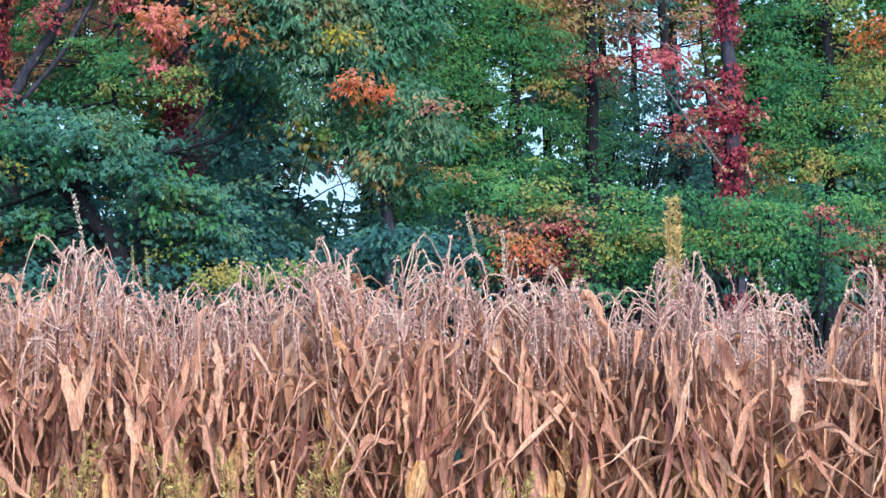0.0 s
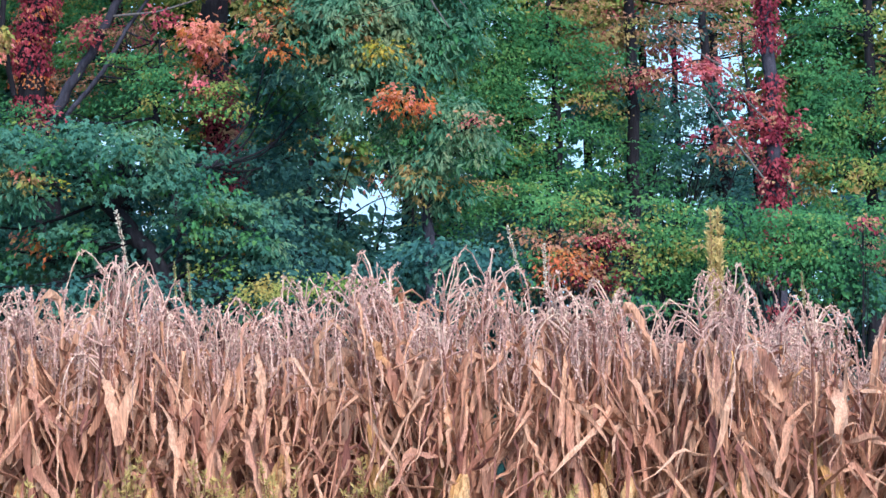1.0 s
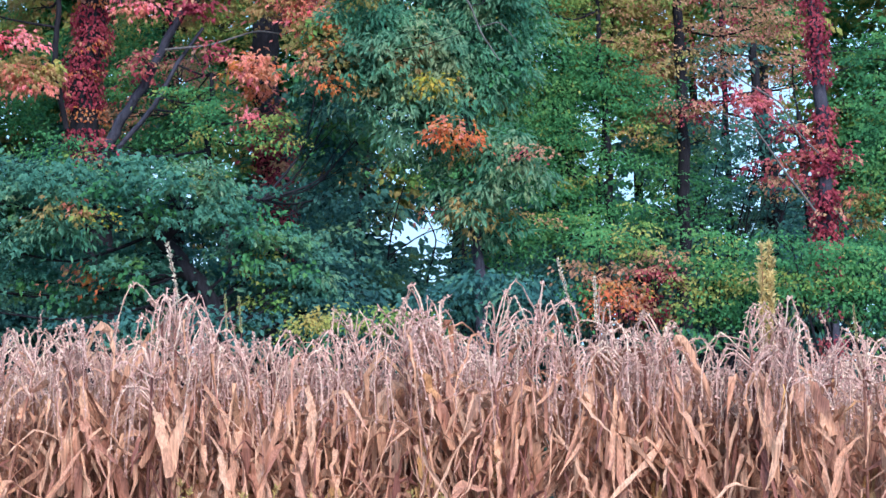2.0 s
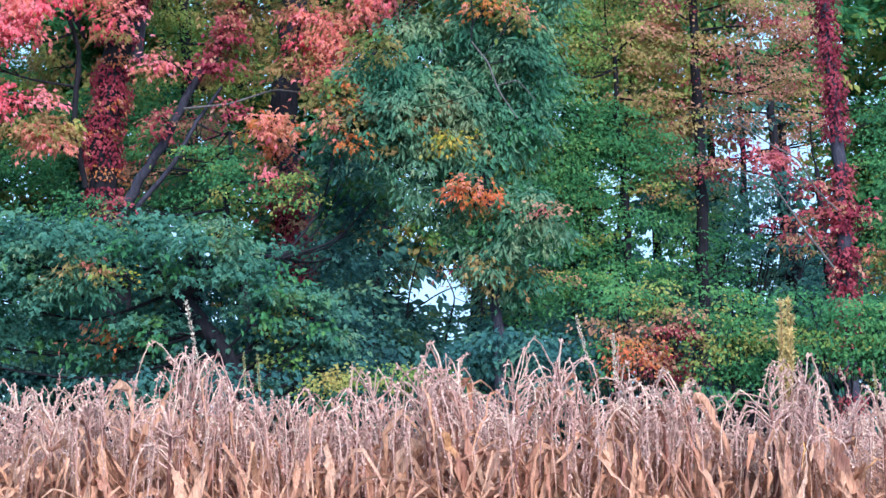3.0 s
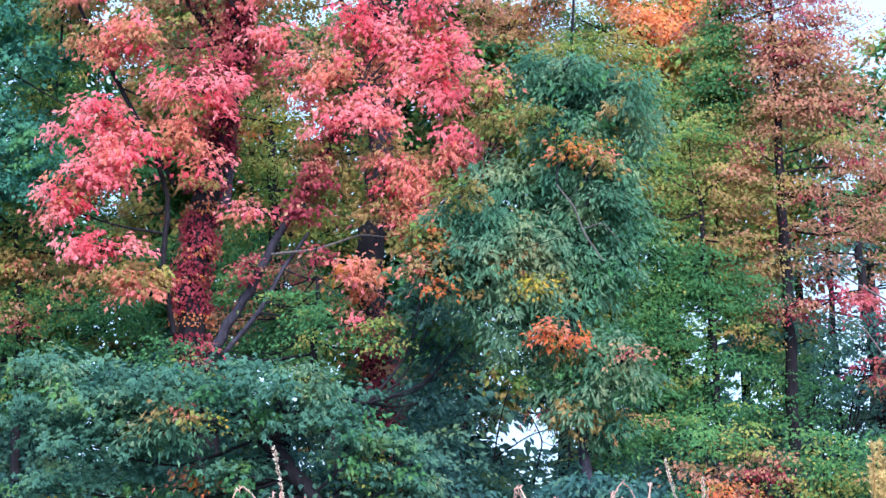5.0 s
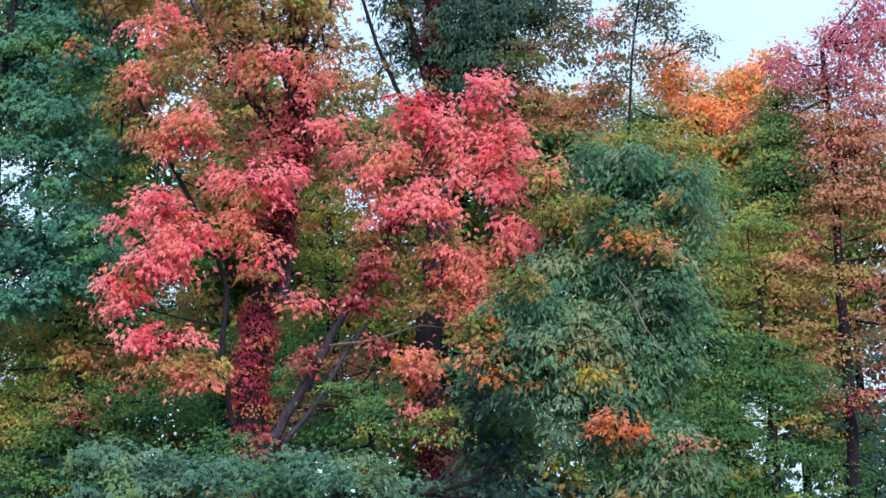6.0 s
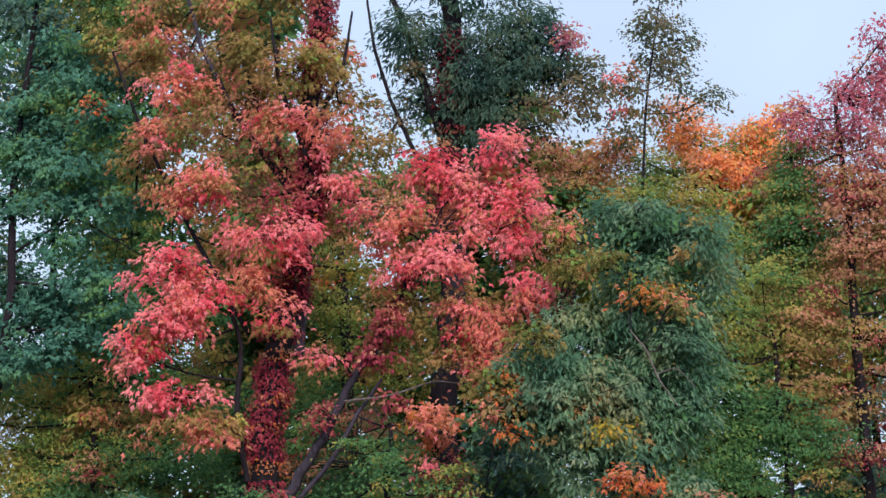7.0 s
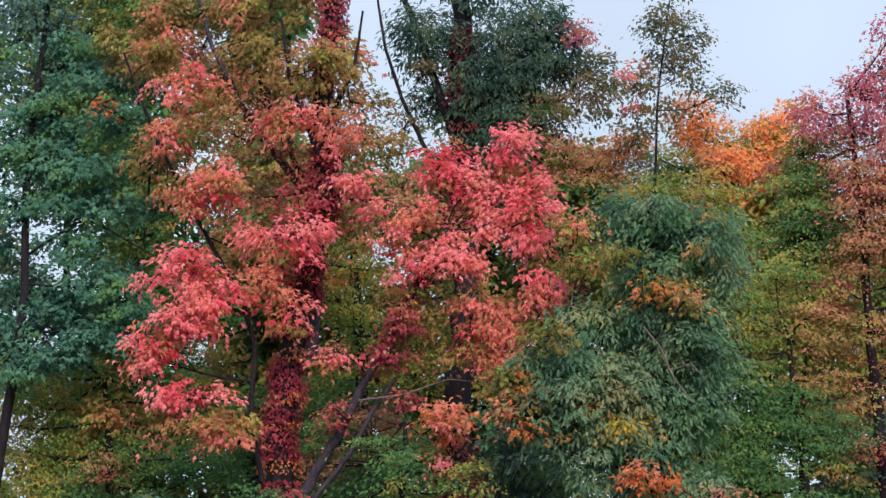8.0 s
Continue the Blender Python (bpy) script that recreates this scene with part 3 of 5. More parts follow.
boughs(tree, [(-1.59, 40.0, 12.46, 0.96, 0.45, "tealong", 1), (-0.67, 40.0, 11.80, 0.91, 0.51, "tealong", 1), (-2.10, 40.0, 11.62, 0.64, 0.48, "lime", 1), (-2.79, 39.7, 12.37, 0.4, 0.3, "olive", 1), (-2.7, 39.6, 11.63, 0.4, 0.25, "olive", 1), (0.0, 39.6, 12.15, 0.25, 0.3, "lime", 1), (-1.33, 39.6, 11.16, 0.74, 0.53, "tealong", 1), (-2.23, 40.0, 10.38, 1.18, 0.51, "tealong", 1), (-1.03, 39.8, 10.53, 0.85, 0.53, "tealong", 1), (-3.06, 39.2, 9.36, 0.73, 0.52, "tealong", 1), (-2.52, 39.0, 8.77, 1.15, 0.52, "grey", 1), (-0.62, 39.6, 9.59, 0.74, 0.64, "tealong", 1), (-1.38, 40.0, 9.47, 0.64, 0.53, "tealong", 1), (-0.75, 39.6, 8.72, 0.74, 0.48, "tealong", 1), (-3.27, 39.0, 8.47, 0.73, 0.42, "grey", 1), (-3.83, 38.8, 9.09, 0.31, 0.23, "orange", 1), (-2.02, 39.0, 7.69, 0.94, 0.52, "grey", 1)])
boughs(tree, [(-3.47, 39.0, 8.71, 0.83, 0.42, "grey", 1), (-2.95, 39.2, 9.50, 0.94, 0.42, "tealong", 1), (-2.52, 39.2, 8.19, 0.94, 0.47, "grey", 1), (-1.68, 39.4, 8.75, 0.63, 0.53, "grey", 1), (-0.83, 39.6, 8.45, 0.74, 0.53, "tealong", 1), (-2.00, 39.1, 6.98, 0.6, 0.26, "grey", 1), (-0.52, 39.0, 7.01, 0.65, 0.42, "grey", 1), (-0.42, 39.0, 6.53, 0.63, 0.35, "grey", 1), (-1.06, 39.1, 6.02, 0.73, 0.38, "grey", 1), (-1.38, 39.5, 6.61, 0.74, 0.42, "green", 1), (-1.52, 38.4, 7.25, 0.35, 0.25, "orange", 1.4), (-1.80, 38.6, 8.29, 0.29, 0.17, "yellow", 1.4), (-0.12, 38.4, 6.95, 0.25, 0.16, "rust", 1), (-3.70, 38.6, 8.24, 0.23, 0.10, "orange", 1)])
boughs(tree, [(-1.94, 40.0, 12.74, 0.24, 0.43, "tealong", 1), (-1.23, 40.0, 12.21, 0.86, 0.53, "tealong", 1), (-0.24, 40.0, 12.07, 0.64, 0.53, "tealong", 1), (-1.11, 39.2, 11.00, 0.47, 0.25, "yellow", 1), (-2.12, 40.0, 10.65, 0.48, 0.24, "tealong", 1), (-0.70, 39.6, 10.42, 0.74, 0.64, "tealong", 1), (-3.43, 41.2, 10.26, 0.55, 0.33, "dark", 1), (-0.91, 40.4, 5.96, 0.39, 0.32, "grey", 1), (-0.48, 40.5, 5.32, 0.43, 0.26, "green", 1), (-4.11, 39.0, 9.27, 0.52, 0.27, "olive", 1), (-1.76, 38.8, 11.64, 0.27, 0.15, "olive", 1), (-1.20, 38.8, 10.80, 0.37, 0.21, "orange", 0.8), (-0.67, 38.8, 10.67, 0.31, 0.17, "olive", 1), (-0.11, 39.2, 11.96, 0.38, 0.38, "grey", 1)])
boughs(tree, [(-1.28, 39.4, 12.62, 0.53, 0.19, "grey", 1), (-3.32, 38.6, 10.00, 0.41, 0.25, "olive", 1), (-3.97, 38.6, 8.63, 0.37, 0.23, "olive", 1), (0.08, 39.6, 11.22, 0.32, 0.42, "grey", 1), (-0.91, 39.0, 9.91, 0.52, 0.25, "grey", 1), (-0.93, 40.2, 5.62, 0.36, 0.26, "grey", 1), (-0.55, 40.6, 5.15, 0.42, 0.26, "green", 1), (-0.28, 40.4, 5.72, 0.34, 0.24, "green", 1)])

tree = plant("low_oak", "broad low oak with lobed blue-green leaves", "tree", 38.0)
stem(tree, "trunk", "dark", [(-5.42, 38.00, -0.10, 0.216), (-5.64, 38.00, 3.86, 0.173), (-6.36, 38.00, 4.88, 0.152), (-6.88, 38.00, 5.39, 0.122), (-7.40, 38.00, 6.21, 0.081)])
stem(tree, "limb", "dark", [(-6.77, 38.00, 5.24, 0.102), (-5.97, 38.00, 6.11, 0.071), (-4.94, 38.00, 6.01, 0.051)])
boughs(tree, [(-10.12, 37.4, 6.05, 1.00, 0.37, "teal", 1), (-9.04, 37.2, 6.42, 0.89, 0.33, "teal", 1), (-10.66, 37.8, 6.73, 0.71, 0.30, "teal", 1), (-7.85, 37.0, 6.07, 0.79, 0.33, "teal", 1), (-6.53, 37.0, 6.06, 0.94, 0.33, "teal", 1), (-5.36, 37.4, 5.78, 0.70, 0.41, "teal", 1), (-7.26, 37.6, 6.55, 0.70, 0.22, "teal", 1), (-11.01, 38.0, 5.71, 0.71, 0.38, "teal", 1), (-9.91, 37.5, 5.23, 0.90, 0.33, "teal", 1), (-8.58, 37.1, 5.48, 0.69, 0.26, "grey", 1), (-10.65, 38.0, 4.56, 0.81, 0.30, "teal", 1), (-9.34, 38.2, 4.57, 0.71, 0.26, "teal", 1), (-7.95, 38.6, 4.90, 0.62, 0.26, "teal", 1), (-8.11, 36.8, 5.80, 0.39, 0.13, "olive", 1)])
# the dark boughs fill shaded recesses with the shade-tinted leaf
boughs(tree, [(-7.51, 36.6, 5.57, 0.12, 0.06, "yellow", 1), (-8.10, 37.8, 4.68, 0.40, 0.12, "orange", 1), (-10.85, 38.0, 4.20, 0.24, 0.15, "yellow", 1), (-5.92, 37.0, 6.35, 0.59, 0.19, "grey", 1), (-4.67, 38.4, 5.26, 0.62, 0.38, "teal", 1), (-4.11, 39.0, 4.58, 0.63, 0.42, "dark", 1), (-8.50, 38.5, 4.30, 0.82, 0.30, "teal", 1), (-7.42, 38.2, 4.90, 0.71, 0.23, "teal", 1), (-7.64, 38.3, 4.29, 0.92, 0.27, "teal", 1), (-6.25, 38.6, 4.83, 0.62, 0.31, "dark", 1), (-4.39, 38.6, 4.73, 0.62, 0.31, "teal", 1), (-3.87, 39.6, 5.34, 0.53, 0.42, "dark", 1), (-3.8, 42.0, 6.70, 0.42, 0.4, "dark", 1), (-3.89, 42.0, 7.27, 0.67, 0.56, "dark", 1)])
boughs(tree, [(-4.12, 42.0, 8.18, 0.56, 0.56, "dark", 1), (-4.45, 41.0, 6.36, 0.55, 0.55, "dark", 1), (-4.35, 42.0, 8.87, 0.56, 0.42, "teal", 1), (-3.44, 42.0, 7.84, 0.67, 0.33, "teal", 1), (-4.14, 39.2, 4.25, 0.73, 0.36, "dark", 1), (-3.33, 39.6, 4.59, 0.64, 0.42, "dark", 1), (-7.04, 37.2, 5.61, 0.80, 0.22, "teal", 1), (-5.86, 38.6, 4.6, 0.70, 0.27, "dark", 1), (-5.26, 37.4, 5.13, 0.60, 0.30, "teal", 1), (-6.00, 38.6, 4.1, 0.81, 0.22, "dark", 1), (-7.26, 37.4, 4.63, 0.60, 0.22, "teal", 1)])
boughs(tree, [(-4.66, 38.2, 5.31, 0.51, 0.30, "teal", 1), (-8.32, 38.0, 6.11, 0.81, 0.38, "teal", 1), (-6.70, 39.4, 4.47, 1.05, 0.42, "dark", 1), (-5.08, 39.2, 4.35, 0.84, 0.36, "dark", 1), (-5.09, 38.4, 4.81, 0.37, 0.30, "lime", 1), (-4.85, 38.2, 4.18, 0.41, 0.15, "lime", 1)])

tree = plant("young_maple", "young green maple leaning out of the shade", "tree", 40.5)
stem(tree, "trunk", "dark", [(-5.68, 40.50, -0.10, 0.122), (-5.74, 40.50, 4.12, 0.097), (-5.92, 40.50, 5.64, 0.087), (-6.37, 40.50, 7.07, 0.076), (-6.22, 40.50, 8.28, 0.054), (-6.27, 40.50, 8.81, 0.032)])
boughs(tree, [(-6.15, 40.1, 7.77, 0.86, 0.32, "green", 1), (-6.49, 40.5, 8.28, 0.65, 0.28, "green", 1), (-5.07, 39.7, 7.39, 0.48, 0.23, "lime", 1), (-5.34, 39.6, 8.78, 0.42, 0.21, "salmon", 1), (-7.50, 43.2, 8.01, 0.69, 0.46, "green", 1), (-8.08, 43.2, 7.78, 0.81, 0.46, "green", 1), (-6.58, 40.5, 6.85, 0.65, 0.32, "green", 1), (-6.1, 42.4, 6.6, 0.66, 0.35, "dark", 1), (-4.86, 39.7, 7.71, 0.32, 0.21, "lime", 1), (-8.43, 43.2, 8.48, 0.69, 0.46, "rust", 1), (-8.45, 40.7, 7.35, 0.32, 0.22, "crimson", 1), (-8.20, 43.2, 9.07, 0.81, 0.47, "green", 1), (-7.40, 43.2, 9.43, 0.81, 0.46, "rust", 1)])

tree = plant("oak_tree", "tall oak with blue-green leaves and gaps of sky", "tree", 44.0)
stem(tree, "trunk", "dark", [(-16.15, 44.00, -0.10, 0.162), (-15.96, 44.00, 7.42, 0.129), (-15.31, 44.00, 12.16, 0.094), (-15.40, 44.00, 15.03, 0.082), (-15.19, 44.00, 17.70, 0.071), (-15.02, 44.00, 19.61, 0.047)])
stem(tree, "limb", "dark", [(-15.38, 44.00, 13.45, 0.035), (-13.99, 44.00, 14.32, 0.026), (-12.40, 44.00, 13.35, 0.014)])
stem(tree, "limb", "dark", [(-12.57, 44.00, 14.52, 0.029), (-12.50, 44.00, 16.24, 0.029), (-13.23, 44.00, 18.15, 0.018)])
boughs(tree, [(-13.73, 44.0, 17.50, 0.94, 0.59, "blueoak", 1.35), (-14.62, 44.0, 16.73, 0.94, 0.59, "blueoak", 1.35), (-15.09, 44.0, 15.68, 0.82, 0.47, "blueoak", 1.35), (-13.30, 43.6, 16.41, 0.70, 0.47, "blueoak", 1), (-14.16, 44.0, 15.38, 1.06, 0.47, "blueoak", 1.35), (-13.35, 44.0, 14.55, 0.71, 0.35, "blueoak", 1.35), (-14.79, 44.0, 14.74, 0.71, 0.35, "blueoak", 1.35), (-14.35, 44.0, 13.68, 0.71, 0.35, "blueoak", 0.7), (-13.53, 44.0, 12.75, 0.82, 0.47, "blueoak", 1.35), (-14.66, 44.0, 12.01, 0.82, 0.40, "blueoak", 0.8), (-13.84, 43.5, 11.37, 0.81, 0.42, "blueoak", 1), (-14.83, 43.5, 10.90, 0.81, 0.42, "blueoak", 1), (-13.11, 44.0, 11.84, 0.59, 0.42, "blueoak", 1.35), (-14.42, 44.0, 18.21, 1.06, 0.47, "blueoak", 1.35)])
boughs(tree, [(-15.54, 45.0, 18.07, 0.72, 0.60, "dark", 1), (-14.21, 45.4, 19.27, 0.97, 0.49, "lime", 1), (-13.36, 45.4, 18.24, 0.61, 0.73, "lime", 1), (-13.61, 45.6, 16.11, 0.49, 0.61, "lime", 1), (-13.38, 45.6, 13.53, 0.61, 0.49, "lime", 1), (-13.39, 43.0, 16.61, 0.16, 0.14, "orange", 1), (-13.00, 45.6, 14.32, 0.61, 0.73, "green", 0.7), (-15.65, 44.0, 19.32, 1.06, 0.59, "dark", 1), (-14.20, 44.0, 20.20, 1.29, 0.59, "blueoak", 1), (-15.43, 44.5, 13.85, 0.59, 0.48, "blueoak", 0.6), (-15.39, 44.5, 12.93, 0.59, 0.48, "blueoak", 0.6), (-15.92, 44.0, 16.38, 0.71, 0.71, "blueoak", 1), (-15.83, 44.0, 14.65, 0.59, 0.59, "blueoak", 1), (-14.08, 44.8, 13.88, 0.60, 0.60, "blueoak", 0.6)])
boughs(tree, [(-15.28, 45.0, 12.65, 0.72, 0.60, "blueoak", 1.2), (-16.03, 45.0, 11.89, 0.72, 0.72, "blueoak", 1.2), (-14.60, 45.0, 12.37, 0.72, 0.48, "blueoak", 1)])

tree = plant("yellow_maple", "maple turning yellow-green near a red maple", "tree", 47.0)
stem(tree, "trunk", "dark", [(-8.00, 47.00, -0.10, 0.220), (-8.05, 47.00, 6.89, 0.176), (-8.21, 47.00, 10.24, 0.151), (-8.37, 47.00, 13.17, 0.113), (-8.52, 47.00, 14.53, 0.075)])
boughs(tree, [(-8.57, 47.0, 13.31, 0.63, 0.63, "yellow", 1), (-8.65, 46.4, 12.50, 0.50, 0.50, "lime", 1), (-8.36, 47.0, 12.09, 0.75, 0.63, "lime", 1), (-8.87, 47.0, 11.05, 0.75, 0.75, "lime", 1), (-7.82, 47.0, 10.89, 0.75, 0.63, "lime", 1), (-6.64, 47.0, 11.25, 0.75, 0.75, "lime", 1), (-9.01, 46.4, 10.15, 0.74, 0.74, "green", 1), (-8.07, 47.0, 9.58, 1.01, 0.75, "green", 1), (-7.07, 46.4, 9.33, 0.74, 0.74, "lime", 1), (-5.86, 47.0, 13.09, 0.63, 0.50, "olive", 1), (-6.65, 47.0, 12.31, 0.88, 0.45, "olive", 1), (-6.80, 45.5, 8.06, 0.97, 0.44, "lime", 1), (-8.71, 47.0, 14.27, 0.50, 0.63, "lime", 1), (-8.72, 46.0, 13.20, 0.20, 0.12, "orange", 1)])
boughs(tree, [(-8.39, 47.4, 8.48, 0.76, 0.63, "dark", 1)])

tree = plant("green_maple", "green maple with thin level branches turning yellow", "tree", 43.0)
stem(tree, "trunk", "dark", [(1.50, 43.00, -0.10, 0.101), (1.51, 43.00, 4.73, 0.080), (1.55, 43.00, 6.24, 0.080), (1.52, 43.00, 7.99, 0.069), (1.35, 43.00, 9.51, 0.057), (1.34, 43.00, 10.78, 0.046)])
boughs(tree, [(1.13, 43.0, 11.98, 0.92, 0.69, "lime", 1), (0.41, 42.6, 11.18, 0.68, 0.57, "lime", 1), (1.69, 43.0, 11.13, 0.69, 0.46, "bronze", 1), (0.75, 43.0, 10.43, 0.80, 0.46, "lime", 1), (0.15, 42.4, 9.50, 0.68, 0.57, "green", 1), (1.19, 43.0, 9.47, 0.80, 0.46, "green", 1), (0.60, 43.0, 8.78, 0.92, 0.46, "green", 1), (1.78, 43.0, 9.82, 0.52, 0.3, "bronze", 1), (1.40, 43.0, 8.41, 0.80, 0.41, "green", 1), (0.47, 42.6, 7.90, 0.68, 0.46, "green", 1), (1.03, 43.0, 7.13, 0.92, 0.46, "green", 1), (0.21, 43.0, 6.45, 0.69, 0.57, "green", 1), (1.24, 43.0, 6.32, 0.92, 0.34, "green", 1), (1.93, 43.4, 10.61, 0.58, 0.46, "bronze", 1)])
boughs(tree, [(0.05, 42.4, 10.44, 0.45, 0.57, "green", 1), (1.00, 43.0, 9.04, 0.92, 0.57, "green", 1), (0.18, 42.6, 8.39, 0.68, 0.68, "green", 1), (1.34, 43.0, 6.82, 0.69, 0.34, "green", 1), (0.53, 42.6, 7.58, 0.68, 0.57, "green", 1), (1.92, 43.0, 7.40, 0.57, 0.23, "green", 0.7), (0.30, 43.0, 6.71, 0.69, 0.46, "green", 1), (-0.16, 42.0, 6.13, 0.51, 0.20, "bronze", 1), (0.87, 42.6, 5.85, 0.91, 0.46, "green", 1), (2.15, 43.0, 7.87, 0.46, 0.23, "lime", 1), (0.65, 43.6, 5.25, 0.93, 0.47, "dark", 1), (1.93, 43.0, 8.69, 0.69, 0.46, "green", 1), (2.38, 43.6, 9.56, 0.70, 0.47, "bronze", 1), (2.36, 43.6, 8.73, 0.70, 0.47, "green", 1)])

tree = plant("bronze_maple", "maple turning rust and bronze, bare lower twigs", "tree", 44.0)
stem(tree, "trunk", "dark", [(3.14, 44.00, -0.10, 0.162), (3.14, 44.00, 4.81, 0.129), (3.14, 44.00, 6.94, 0.129), (3.10, 44.00, 9.21, 0.118), (3.04, 44.00, 11.44, 0.094), (3.04, 44.00, 13.66, 0.071), (2.87, 44.00, 16.21, 0.047)])
boughs(tree, [(3.70, 44.0, 13.64, 1.18, 0.59, "rust", 1), (3.08, 44.0, 12.79, 0.82, 0.47, "rust", 1), (4.39, 44.0, 13.01, 0.94, 0.59, "rust", 1), (3.77, 44.0, 12.04, 0.94, 0.42, "bronze", 1), (4.46, 44.0, 11.53, 0.82, 0.47, "rust", 1), (3.03, 44.0, 11.20, 0.71, 0.28, "bronze", 1), (3.61, 44.0, 10.94, 0.71, 0.28, "rust", 1), (2.58, 44.0, 11.94, 0.47, 0.47, "rust", 1), (2.40, 43.4, 10.72, 0.52, 0.23, "bronze", 1), (4.89, 44.0, 10.43, 0.82, 0.28, "rust", 1), (3.95, 44.0, 10.21, 0.94, 0.24, "rust", 0.8), (3.03, 43.4, 8.45, 0.70, 0.21, "rust", 1), (4.11, 43.1, 8.67, 0.69, 0.23, "crimson", 1), (3.60, 43.2, 8.52, 0.46, 0.14, "rust", 1)])
boughs(tree, [(4.26, 42.9, 8.58, 0.46, 0.16, "red", 1), (3.14, 44.0, 14.30, 0.71, 0.59, "rust", 1.5), (2.69, 44.0, 14.95, 0.59, 0.53, "rust", 1.5), (3.59, 44.0, 13.91, 0.71, 0.71, "rust", 1.5), (3.66, 44.0, 15.29, 0.59, 0.71, "purple", 1.5), (2.48, 44.0, 15.59, 0.65, 0.47, "purple", 1.5), (2.08, 44.0, 15.99, 0.24, 0.40, "purple", 1), (3.23, 44.0, 16.07, 0.71, 0.59, "purple", 1.5), (3.68, 44.0, 16.82, 0.53, 0.47, "purple", 1.1), (3.96, 44.0, 17.58, 0.42, 0.52, "purple", 1.1), (3.42, 44.0, 12.80, 0.71, 0.59, "rust", 1.5), (2.66, 43.6, 8.55, 0.58, 0.23, "rust", 1), (2.58, 44.4, 7.71, 0.71, 0.24, "green", 1), (3.54, 44.4, 7.95, 0.59, 0.24, "dark", 1)])
boughs(tree, [(2.67, 44.0, 6.94, 0.71, 0.28, "green", 1), (3.62, 44.0, 6.35, 0.47, 0.19, "green", 0.7), (2.55, 44.0, 6.35, 0.59, 0.28, "green", 1), (3.31, 44.4, 9.65, 0.95, 0.36, "rust", 1), (3.97, 44.0, 14.50, 0.94, 0.94, "rust", 1), (4.33, 44.0, 16.38, 0.71, 0.94, "purple", 1), (2.3, 45.5, 13.93, 0.6, 0.5, "rust", 1.4), (3.06, 45.5, 14.5, 0.6, 0.5, "rust", 1.4), (2.79, 45.5, 13.17, 0.6, 0.5, "rust", 1.4), (1.94, 45.5, 12.95, 0.5, 0.4, "bronze", 1.4), (1.55, 45.5, 14.97, 0.5, 0.5, "rust", 1.2)])

tree = plant("creeper_tree", "slim tree wholly clothed in crimson creeper", "tree", 41.0)
stem(tree, "trunk", "grey", [(5.71, 41.00, -0.10, 0.178), (5.69, 41.00, 4.48, 0.142), (5.64, 41.00, 6.03, 0.142), (5.61, 41.00, 7.69, 0.132), (5.55, 41.00, 9.14, 0.121), (5.34, 41.00, 11.74, 0.099), (5.26, 41.00, 14.16, 0.088)])
stem(tree, "limb", "pale", [(5.46, 40.60, 5.93, 0.024), (4.79, 40.40, 6.78, 0.021), (4.26, 40.40, 7.60, 0.017), (3.55, 40.40, 7.93, 0.011)])
stem(tree, "limb", "pale", [(5.45, 40.40, 7.11, 0.015), (5.06, 40.30, 7.48, 0.016), (4.74, 40.30, 8.08, 0.014), (4.09, 40.30, 8.46, 0.017), (3.44, 40.30, 8.90, 0.011)])
vine(tree, "crimson", 0, 0.1, 1.0)
boughs(tree, [(5.63, 40.8, 6.78, 0.15, 0.55, "crimson", 0.8), (5.66, 40.8, 6.00, 0.17, 0.44, "crimson", 0.8), (5.04, 41.0, 7.58, 0.44, 0.28, "crimson", 0.7), (5.14, 41.0, 7.02, 0.49, 0.26, "crimson", 0.8), (4.59, 41.0, 6.97, 0.44, 0.18, "crimson", 0.5), (5.92, 41.0, 7.25, 0.28, 0.18, "crimson", 0.7)])

tree = plant("leaning_oak", "dark leaning tree in the shade of the wood", "tree", 48.0)
stem(tree, "trunk", "dark", [(5.50, 48.00, -0.10, 0.273), (5.51, 48.00, 5.23, 0.218), (5.52, 48.00, 6.65, 0.205), (5.31, 48.00, 8.21, 0.167), (5.12, 48.00, 9.25, 0.115), (5.01, 48.00, 10.69, 0.090)])
stem(tree, "limb", "dark", [(6.26, 48.00, 6.39, 0.077), (6.17, 48.00, 7.30, 0.077), (6.03, 48.00, 9.12, 0.051)])
boughs(tree, [(5.75, 48.0, 6.91, 0.77, 0.33, "dark", 0.8), (4.72, 48.0, 6.65, 0.51, 0.21, "dark", 0.8), (4.86, 48.0, 8.34, 0.77, 0.33, "dark", 0.6), (4.73, 48.0, 7.56, 0.90, 0.26, "dark", 0.6), (4.36, 48.0, 10.43, 0.77, 0.38, "dark", 0.6), (5.91, 48.0, 10.17, 0.77, 0.38, "rust", 0.4), (4.08, 48.0, 7.56, 0.51, 0.38, "dark", 0.5)])

